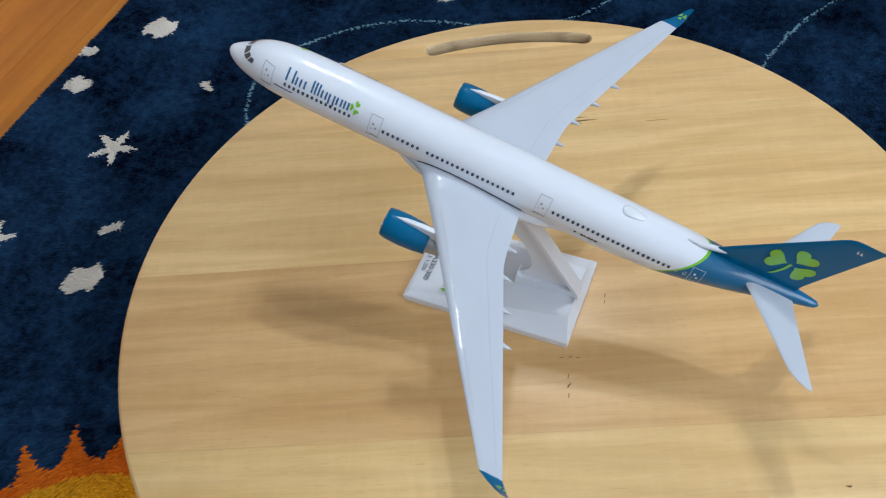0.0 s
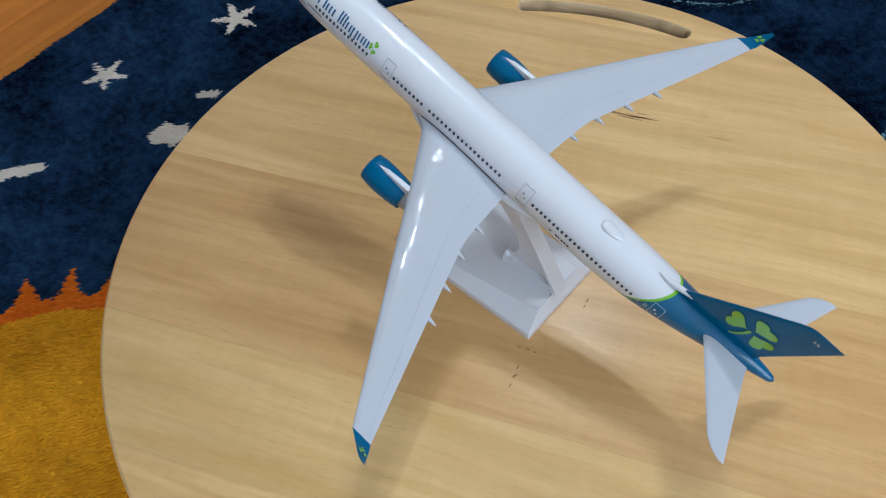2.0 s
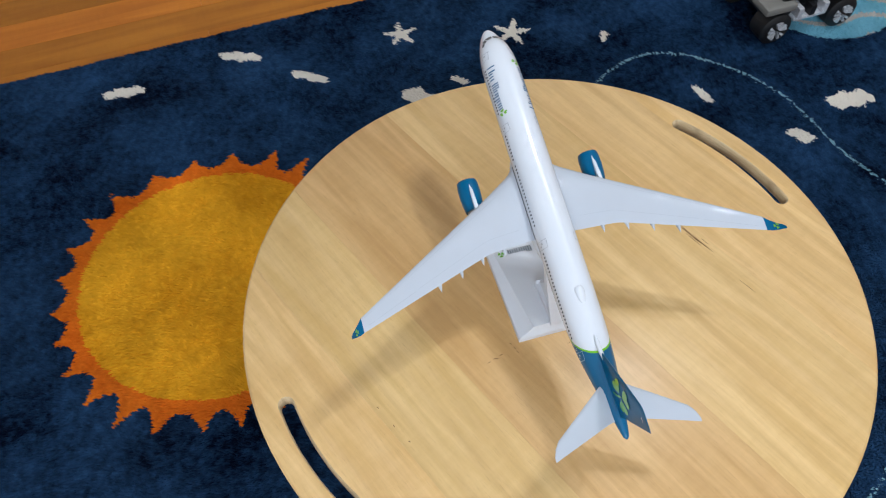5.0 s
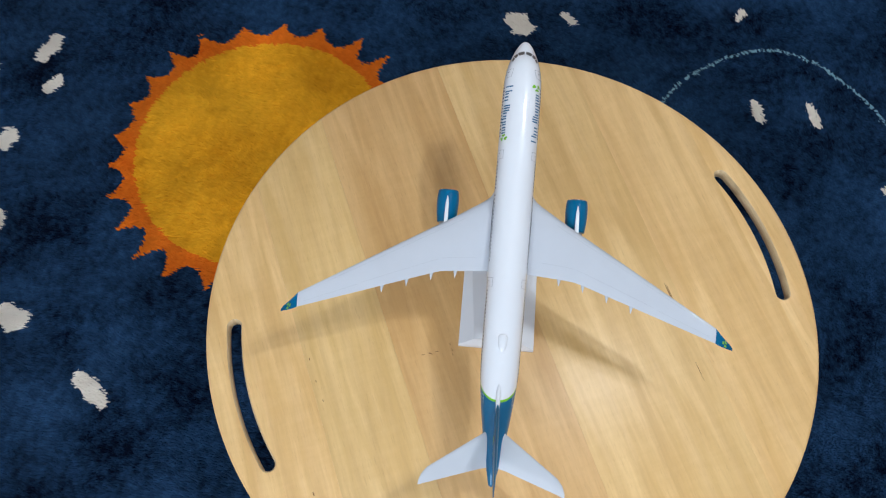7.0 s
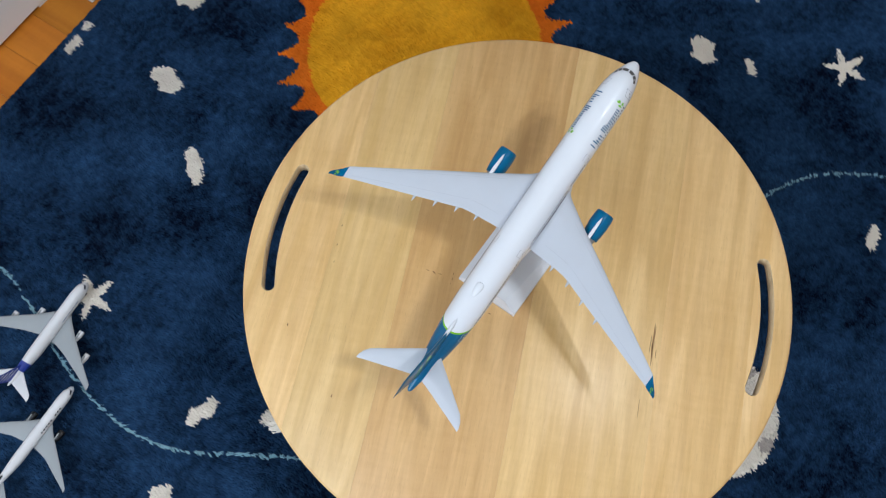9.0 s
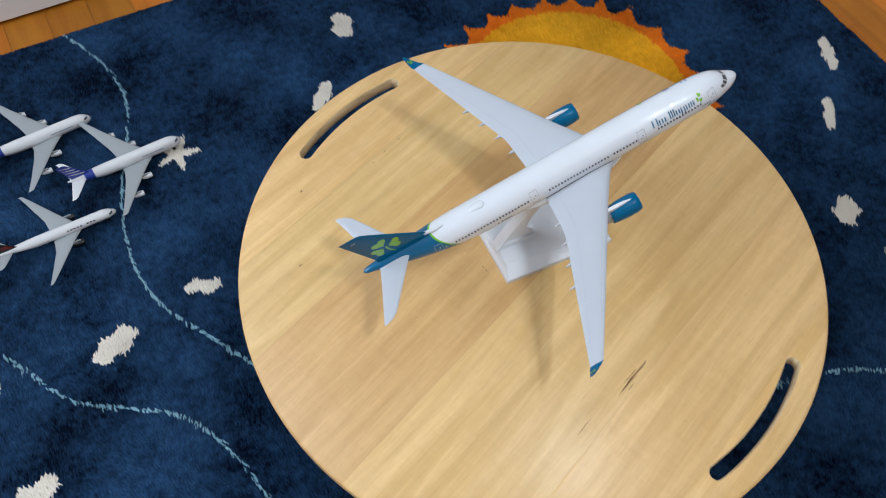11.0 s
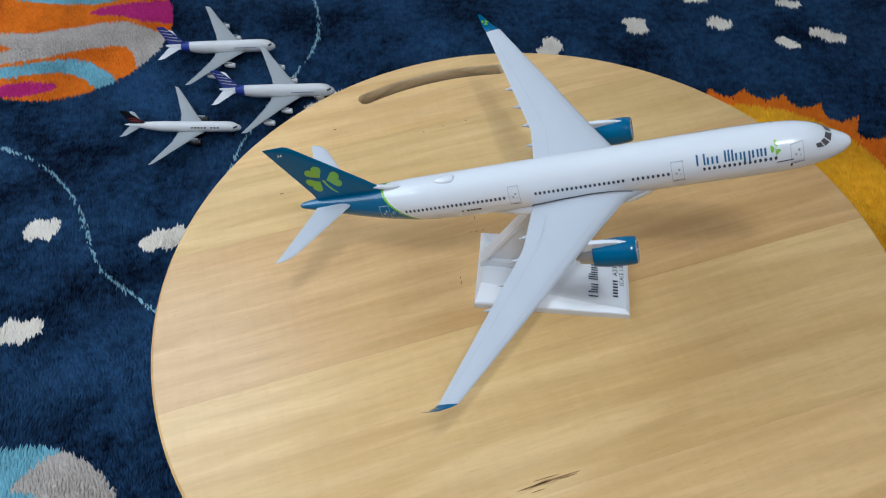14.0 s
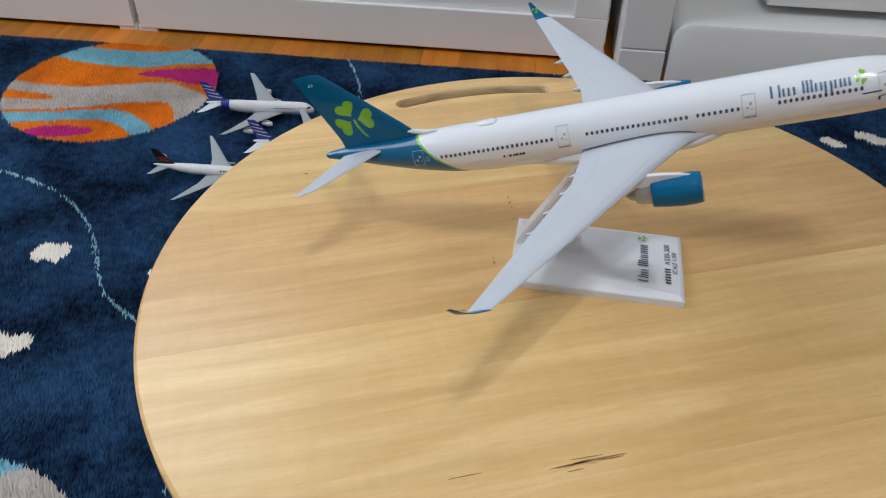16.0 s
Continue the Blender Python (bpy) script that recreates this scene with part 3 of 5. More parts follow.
SPAN = [(1.5, 19.6), (2.4, 21.3), (2.75, 22.2), (3.1, 22.9), (3.55, 23.4), (4.2, None), (6.0, None), (8.2, None), (8.9, None), (9.6, None), (10.4, None), (12.0, None), (15.8, None), (22.0, None), (29.1, None)]
for side, word in ((-1, "port"), (1, "starboard")):
    sections = [(y, le or wing_le(y), wing_te(y), wing_z(y), 1.75 - 0.055 * y if y > 4 else 1.95 - 0.1 * max(0.0, y - 2.4)) for y, le in SPAN]
    sections = [(y, le, te, z, max(0.22, t)) for y, le, te, z, t in sections]
    wing = shade(part("wing", wing_mesh(sections, side, K, n=13, lift=te_lift), m_wing, jet, "pale blue-grey swept wing"))
    z0 = wing_z(29.1)
    tip = [(29.1, 39.25, 41.3, z0, 0.22), (29.6, 39.95, 41.6, z0 + 0.28, 0.2), (30.2, 40.75, 41.85, z0 + 0.85, 0.17), (30.6, 41.3, 42.0, z0 + 1.5, 0.13), (30.8, 41.75, 42.15, z0 + 1.95, 0.06)]
    winglet = shade(part("winglet", wing_mesh(tip, side, K), m_teal, wing, "teal upturned wing tip"))

    def on_tip(u, v, side=side, z0=z0):
        t = 0.5 + v / 1.15
        return Vector((41.0 + 0.5 * t + u * side, side * (29.72 + 0.62 * t), z0 + 0.42 + 0.85 * t + 0.20)) * K

    part("trefoil_mark", trefoil(on_tip, 0.55, 60), m_green, winglet, "small green leaf mark")
    for y in (7.4, 10.8, 14.2, 17.6):
        xe = wing_te(y) + 0.97
        bm = bmesh.new()
        prof = [(xe - 4.6, 0.02), (xe - 4.2, 0.22), (xe - 3.2, 0.42), (xe - 2.0, 0.46), (xe - 1.1, 0.36), (xe - 0.5, 0.19), (xe, 0.02)]
        lathe(bm, prof, (0, side * y, wing_z(y) + 0.8 * te_lift(y) - 0.30), 12, K)
        for v in bm.verts:
            v.co.y = side * y * K + (v.co.y - side * y * K) * 0.85
        shade(part("flap_fairing", bm, m_wing, wing))
    # printed panel lines of the slats and flaps
    bm = bmesh.new()

    def strip(y0, y1, f0, f1, wide):
        pts = []
        for k in range(9):
            y = y0 + (y1 - y0) * k / 8
            f = f0 + (f1 - f0) * k / 8
            le, te = wing_le(y), wing_te(y)
            t = max(0.22, 1.75 - 0.055 * y)
            h = t * camber(f)
            x = le + (te - le) * f
            pts.append([bm.verts.new(Vector((x + d, side * y, wing_z(y) + h + te_lift(y) * f + 0.012)) * K) for d in (0, wide)])
        for p, q in zip(pts, pts[1:]):
            bm.faces.new((p[0], p[1], q[1], q[0]))

    strip(6.5, 28.6, 0.13, 0.16, 0.045)
    strip(4.6, 9.4, 0.80, 0.74, 0.04)
    strip(9.8, 20.5, 0.74, 0.72, 0.04)
    strip(21.0, 28.2, 0.74, 0.74, 0.04)
    part("panel_line", bm, m_seam, wing)
    # dark joint where the wing's upper side meets the body
    bm = bmesh.new()
    rings = []
    for k in range(25):
        u = 0.002 + 0.99 * (k / 24) ** 1.6
        x, y = 22.15 + 11.8 * u, 2.75
        for _ in range(6):
            z = wing_z(y) + 1.92 * camber(u) + te_lift(y) * u + 0.12
            body = 2.78 * math.sqrt(max(0.0, 1 - (z / 2.78) ** 2))
            lo, hi = fairing.bot(x), fairing.top(x)
            c = (z - (lo + hi) / 2) / ((hi - lo) / 2)
            y = max(body, fairing.w(x) * math.sqrt(1 - c * c) if abs(c) < 1 else 0.0)
        rings.append([Vector((x, side * (y + 0.085 * math.cos(a)), z + 0.085 * math.sin(a))) * K for a in (0, 2.1, 4.2)])
    loft(bm, rings)
    part("root_joint", bm, m_black, wing, "dark joint line of the wing root")
    # engine
    ey, ez = side * 9.4, -2.92
    bm = bmesh.new()
    lathe(bm, [(22.45, 1.22), (22.42, 1.38), (22.55, 1.48), (23.2, 1.58), (24.4, 1.61), (25.8, 1.52), (27.1, 1.34), (27.1, 1.26), (26.0, 1.3), (23.5, 1.28)], (0, ey, ez), 36, K, False)
    engine = shade(part("engine", bm, m_teal, jet, "teal engine nacelle"))
    bm = bmesh.new()
    lathe(bm, [(22.62, 1.20), (22.42, 1.27), (22.37, 1.35), (22.39, 1.41), (22.46, 1.45)], (0, ey, ez), 36, K, False)
    shade(part("intake_lip", bm, m_lip, engine, "bright metal intake lip"))
    bm = bmesh.new()
    lathe(bm, [(22.9, 0.02), (23.3, 0.32), (23.6, 0.36), (23.6, 1.27)], (0, ey, ez), 36, K, False)
    shade(part("fan", bm, m_fan, engine))
    bm = bmesh.new()
    lathe(bm, [(26.0, 1.15), (27.1, 1.10), (28.6, 0.86), (28.65, 0.55), (29.1, 0.42), (29.6, 0.05)], (0, ey, ez), 24, K)
    shade(part("exhaust", bm, m_metal, engine, "bare grey exhaust cone"))
    bm = bmesh.new()
    rings = []
    for x, w, zb, zt in ((23.4, 0.05, ez + 1.45, ez + 1.66), (24.4, 0.22, ez + 1.2, ez + 1.95), (26.2, 0.27, ez + 0.9, ez + 2.2), (28.0, 0.26, ez + 0.9, ez + 2.3), (30.5, 0.14, ez + 1.3, ez + 2.2)):
        rings.append([Vector((x, ey + a * w, (zb if b < 0 else zt) - abs(a) * 0.12 * (1 if b > 0 else 0))) * K for a, b in ((-1, -1), (1, -1), (1, 1), (0.4, 1), (-0.4, 1), (-1, 1))])
    loft(bm, rings)
    shade(part("pylon", bm, m_white, engine, "white engine pylon"))
    # tailplane
    shade(part("tailplane", wing_mesh([(0.5, 55.3, 60.7, 2.02, 0.62), (1.8, 56.3, 61.0, 2.14, 0.55), (8.8, 61.2, 63.3, 2.9, 0.24), (9.5, 62.1, 63.55, 2.98, 0.18), (9.88, 63.1, 63.68, 3.02, 0.06)], side, K), m_wing, jet, "pale swept tailplane"))
    # doors: front, second, third on white, the last on teal
    for x, z0, z1, mat in ((4.85, 0.0, 1.75, m_grey), (16.75, 0.0, 1.95, m_grey), (34.85, 0.0, 1.95, m_grey), (50.95, 0.15, 1.80, m_lineblue)):
        bm = bmesh.new()
        hull.outline(bm, x, x + 1.25, z0, z1, side, 0.042)
        hull.patch(bm, x + 0.35, x + 0.55, 1.05, 1.28, side, nx=1, nz=1)
        hull.patch(bm, x + 0.68, x + 0.86, 0.70, 0.92, side, nx=1, nz=1)
        hull.patch(bm, x + 0.3, x + 0.42, 0.62, 0.72, side, nx=1, nz=1)
        door = part("door", bm, mat, jet, "printed cabin door outline")
        if mat is m_grey:
            bm = bmesh.new()
            hull.patch(bm, x - 0.02, x + 1.27, z0 - 0.17, z0 - 0.10, side, nx=3, nz=1)
            part("sill", bm, m_black, door, "thin black printed sill line")
    # cabin windows
    for x0, x1, count in ((7.56, 14.65, 15), (18.36, 22.11, 8), (23.18, 33.0 if side > 0 else 32.4, 20 if side > 0 else 18), (36.68, 48.87, 24)):
        for k in range(count):
            x = x0 + (x1 - x0) * k / (count - 1)
            bm = bmesh.new()
            bm.faces.new([bm.verts.new(hull.side(x + 0.145 * math.cos(a), 0.86 + 0.20 * math.sin(a), side, 0.035)) for a in np.linspace(0, 2 * math.pi, 11)[:-1]])
            part("cabin_window", bm, m_window, jet)
    # word mark as plain bars in its colours, read towards the nose on one side and aft on the other
    bm = bmesh.new()
    x = 0.0
    for w, hgt, low in ((0.88, 0.80, 0), (0.62, 0.55, 0), (0.40, 0.55, 0), (0.30, 0, 0), (0.52, 0.80, 0), (0.17, 0.78, 0), (0.62, 0.55, 0), (0.66, 0.55, 0.24), (0.62, 0.55, 0), (0.56, 0.55, 0)):
        if hgt:
            u0, u1 = (7.45 + x, 7.45 + x + w) if side < 0 else (15.35 - x - w, 15.35 - x)
            for u in ((u0, u1 - 0.17) if w > 0.45 else ((u0 + u1) / 2 - 0.085,)):
                hull.patch(bm, u, u + 0.19, 1.27 - low, 1.27 + 1.15 * hgt, side, nx=1, nz=4)
        x += w + (0.19 if hgt else 0.05)
    part("word_mark", bm, m_blueprint, jet, "dark teal printed word mark as bars")
    at = 15.0 if side < 0 else 7.5

    def on_side(u, v, side=side, at=at):
        return hull.side(at + u * (1 if side < 0 else -1), 1.72 + v, side, 0.035)

    part("trefoil_mark", trefoil(on_side, 0.66, -20), m_green, jet, "green leaf mark")
    # registration and small print as bars
    bm = bmesh.new()
    for k, w in enumerate((0.12, 0.0, 0.22, 0.12, 0.2, 0.16, 0.2)):
        if w:
            u = (41.9 - 0.36 * k) if side > 0 else (39.3 + 0.36 * k)
            hull.patch(bm, u, u + w + 0.1, -0.30, -0.02, side, nx=1, nz=1)
    part("registration_bars", bm, m_black, jet, "small black printed bars")
    bm = bmesh.new()
    hull.patch(bm, 5.9 if side > 0 else 6.4, 7.5 if side > 0 else 8.5, 0.30, 0.42, side, nx=3, nz=1)
    part("small_print", bm, m_darkprint, jet, "small dark printed bar")
    for x0, x1, z0, z1 in ((7.4, 10.4, -0.9, -0.2), (43.5, 45.9, -0.75, -0.25)):
        bm = bmesh.new()
        hull.outline(bm, x0, x1, z0, z1, side, 0.04)
        part("cargo_door", bm, m_faint, jet, "faint cargo door outline")
    # blanked cabin windows ahead of the last door
    for x, mat in ((49.50, m_faint), (50.35, m_lineblue)):
        bm = bmesh.new()
        hull.outline(bm, x, x + 0.30, 0.66, 1.06, side, 0.045)
        part("blanked_window", bm, mat, jet, "small empty printed window outline")
    if side > 0:
        bm = bmesh.new()
        hull.patch(bm, 6.0, 6.2, -0.55, -0.15, side, nx=1, nz=1)
        part("warning_mark", bm, m_darkprint, jet, "tiny dark printed mark")
    # flight deck windows
    for pane in (((1.92, 4), (2.50, 4), (2.72, 26), (2.16, 37)), ((2.24, 41), (2.78, 30), (3.12, 40), (2.74, 55)), ((2.84, 56), (3.20, 43), (3.66, 48), (3.54, 59))):
        bm = bmesh.new()
        (xa, ta), (xb, tb), (xc, tc), (xd, td) = pane
        grid = []
        for i in range(4):
            row = []
            for j in range(4):
                u, v = i / 3, j / 3
                xx = (xa * (1 - u) + xd * u) * (1 - v) + (xb * (1 - u) + xc * u) * v
                tt = (ta * (1 - u) + td * u) * (1 - v) + (tb * (1 - u) + tc * u) * v
                row.append(bm.verts.new(hull.at(xx, side * tt, 0.035)))
            grid.append(row)
        for i in range(3):
            for j in range(3):
                bm.faces.new((grid[i][j], grid[i + 1][j], grid[i + 1][j + 1], grid[i][j + 1]))
        part("flight_deck_window", bm, m_glass, jet, "dark printed flight deck window")

FIN = [(1.6, 50.4, 60.6, 0, 0.55), (2.8, 51.3, 60.6, 0, 0.58), (3.6, 52.1, 60.7, 0, 0.62), (4.6, 53.0, 61.0, 0, 0.62), (8.3, 56.6, 62.2, 0, 0.48), (11.2, 59.45, 63.15, 0, 0.32), (11.8, 60.1, 63.35, 0, 0.2), (12.0, 60.6, 63.4, 0, 0.06)]
fin = shade(part("fin", wing_mesh(FIN, 1, K, True, 13), m_teal, jet, "tall teal tail fin"))


def fin_skin(x, z):
    zs, les, tes, _, ts = zip(*FIN)
    le, te, t = np.interp(z, zs, les), np.interp(z, zs, tes), np.interp(z, zs, ts)
    return 1.14 * t * camber(min(0.98, max(0.02, (x - le) / (te - le)))) + 0.02


for side in (-1, 1):
    def on_fin(u, v, side=side):
        return Vector((58.15 - u, side * fin_skin(58.15 - u, 6.05 + v), 6.05 + v)) * K

    part("trefoil_mark", trefoil(on_fin, 3.0, 0, -4, (112, 206, 356), 0.80), m_green, fin, "large green leaf mark")
    bm = bmesh.new()
    for k in range(2):
        for d in range(2):
            a = [bm.verts.new(Vector((61.3 + 0.34 * k + p, side * (fin_skin(61.5, 10.9) + 0.01), 10.75 + q)) * K) for p, q in (((0, 0), (0.24, 0), (0.24, 0.1), (0, 0.1)) if d else ((0, 0), (0.09, 0), (0.09, 0.34), (0, 0.34)))]
            bm.faces.new(a)
    part("tail_code", bm, m_toywhite, fin, "tiny white printed bars")
bm = bmesh.new()
lathe(bm, [(49.3, 0.02), (49.7, 0.20), (50.6, 0.32), (51.8, 0.31), (53.0, 0.22), (54.0, 0.03)], (0, 0, 2.84), 14, K)
for v in bm.verts:
    v.co.z += 0.28 * max(0.0, v.co.x - 50.6 * K)
shade(part("antenna_fairing", bm, m_white, jet, "small white spike fairing"))
bm = bmesh.new()
lathe(bm, [(42.5, 0.05), (42.6, 0.45), (43.0, 0.68), (43.8, 0.62), (44.5, 0.48), (44.9, 0.28), (45.1, 0.05)], (0, 0, 2.72), 20, K)
for v in bm.verts:
    v.co.z = 2.72 * K + (v.co.z - 2.72 * K) * 0.48
shade(part("antenna_dome", bm, m_white, jet, "white antenna dome"))


# ---- display stand ----
stand = thing("display_stand", pose(-0.0143, -0.0098, TABLE_Z, 0, 0, -3.0), "white plastic display stand with printed bars and scale", "display stand")
bm = bmesh.new()
hx, hy = 0.050, 0.0298
def plinth_ring(inset, low, mid_low, high, mid_high, fold):
    """Front edge, then aft edge of the base; the middle of each edge may stand higher than its ends."""
    return [(-hx + inset, 0, mid_low), (-hx + inset, -hy + inset, low), (hx - inset, -fold, high), (hx - inset, 0, mid_high), (hx - inset, fold, high), (-hx + inset, hy - inset, low)]


rings = [plinth_ring(0, 0, 0, 0, 0, hy), plinth_ring(0, 0.0045, 0.0045, 0.0045, 0.0045, hy), plinth_ring(0.0005, 0.005, 0.005, 0.0055, 0.0055, hy - 0.0008),
         plinth_ring(0.0020, 0.0058, 0.0060, 0.0085, 0.0090, 0.0232), plinth_ring(0.0034, 0.0062, 0.0066, 0.0122, 0.0138, 0.0178)]
loft(bm, rings)
smooth(part("base", bm, m_stand, stand), 20)


def arm_plate(name, outline_pts, y0, y1):
    """An upright plate of the stand between y0 and y1, its outline in x and z, edges softened."""
    bm = bmesh.new()
    mx, mz = sum(x for x, _ in outline_pts) / len(outline_pts), sum(z for _, z in outline_pts) / len(outline_pts)
    inner = [(x + (mx - x) * 0.03, z + (mz - z) * 0.02) for x, z in outline_pts]
    e = 0.0004
    levels = [[bm.verts.new((x, y, z)) for x, z in pts] for y, pts in ((y0, inner), (y0 + e, outline_pts), (y1 - e, outline_pts), (y1, inner))]
    n = len(outline_pts)
    for la, lb in zip(levels, levels[1:]):
        for k in range(n):
            bm.faces.new((la[k], la[(k + 1) % n], lb[(k + 1) % n], lb[k]))
    for level in (levels[0], levels[-1]):
        for tri in tessellate_polygon([[v.co for v in level]]):
            bm.faces.new([level[k] for k in tri])
    return smooth(part(name, bm, m_stand, stand), 30)


# the arm: a thin web with a hollow front edge between a slanting rear flange and a foot flange
arm_plate("web", [(0.0450, 0.0150), (0.0115, 0.0760), (-0.0040, 0.0790), (-0.0030, 0.0720), (0.0020, 0.0630), (0.0075, 0.0560), (0.0130, 0.0490), (0.0170, 0.0420), (0.0195, 0.0350), (0.0203, 0.0290), (0.0188, 0.0240), (0.0160, 0.0205), (0.0125, 0.0195), (0.0105, 0.0155)], -0.0012, 0.0012)
arm_plate("rear_flange", [(0.0485, 0.0110), (0.0480, 0.0155), (0.0125, 0.0790), (0.0100, 0.0785), (0.0455, 0.0160), (0.0440, 0.0110)], -0.0046, 0.0046)
arm_plate("foot_flange", [(0.0470, 0.0100), (0.0450, 0.0168), (0.0135, 0.0168), (0.0118, 0.0200), (0.0105, 0.0160), (0.0100, 0.0095)], -0.0038, 0.0038)


def printed(text, size, x, y, mat, parent, z):
    """A line of real lettering on the stand, read from its starboard side."""
    cu = bpy.data.curves.new("lettering", "FONT")
    cu.body, cu.size, cu.align_x = text, size, "CENTER"
    tmp = bpy.data.objects.new("lettering", cu)
    scene.collection.objects.link(tmp)
    me = bpy.data.meshes.new_from_object(tmp.evaluated_get(bpy.context.evaluated_depsgraph_get()))
    bpy.data.objects.remove(tmp)
    me.materials.clear()
    me.materials.append(mat)
    ob = new("lettering", me)
    ob.parent = parent
    ob.matrix_basis = pose(x, y, z, 4.1, 0, -90)
    return tagged(ob, "black printed lettering")


def base_z(x):
    return 0.0066 + (x + 0.0466) / 0.0932 * 0.0064 + 0.00030


printed("SCALE 1:200", 0.0038, -0.0463, -0.001, m_black, stand, base_z(-0.0463))
printed("A330-300", 0.0047, -0.0425, -0.0079, m_black, stand, base_z(-0.0425))
bm = bmesh.new()
for k in range(6):
    y = 0.0187 - 0.0024 * k
    for d0, d1, e0, e1 in ((0.0003, 0.0016, 0, 0.0033),):
        bm.faces.new([bm.verts.new((-0.0425 + b, y - a, base_z(-0.0425 + b))) for a, b in ((d0, e0), (d1, e0), (d1, e1), (d0, e1))])
part("maker_mark", bm, m_black, stand, "black bars in place of a maker's name")
bm = bmesh.new()
y = 0.0199
for w, hgt in ((0.0042, 0.0062), (0.0029, 0.0044), (0.0019, 0.0044), (0.001, 0), (0.0027, 0.0062), (0.0009, 0.006), (0.0029, 0.0044), (0.0031, 0.0044), (0.0029, 0.0044), (0.0026, 0.0044)):
    if hgt:
        quads = [(0, 0.0009, 0, hgt), (w - 0.0009, w, 0, hgt)] if w > 0.002 else [(w / 2 - 0.00045, w / 2 + 0.00045, 0, hgt)]
        for d0, d1, e0, e1 in quads:
            bm.faces.new([bm.verts.new((-0.0295 + b, y - a, base_z(-0.0295 + b) + 0.00005)) for a, b in ((d0, e0), (d1, e0), (d1, e1), (d0, e1))])
    y -= w + 0.0009
part("word_mark", bm, m_darkprint, stand, "dark teal bars in place of a name")
part("trefoil_mark", trefoil(lambda u, v: Vector((-0.0265 + v, -0.0195 - u, base_z(-0.0265 + v) + 0.00005)), 0.0034), m_green, stand, "green leaf mark")


# ---- small toy airliners on the rug ----
m_toyprint = paint("toy_print_grey_blue", (0.22, 0.28, 0.42), 0.4, grain=200)


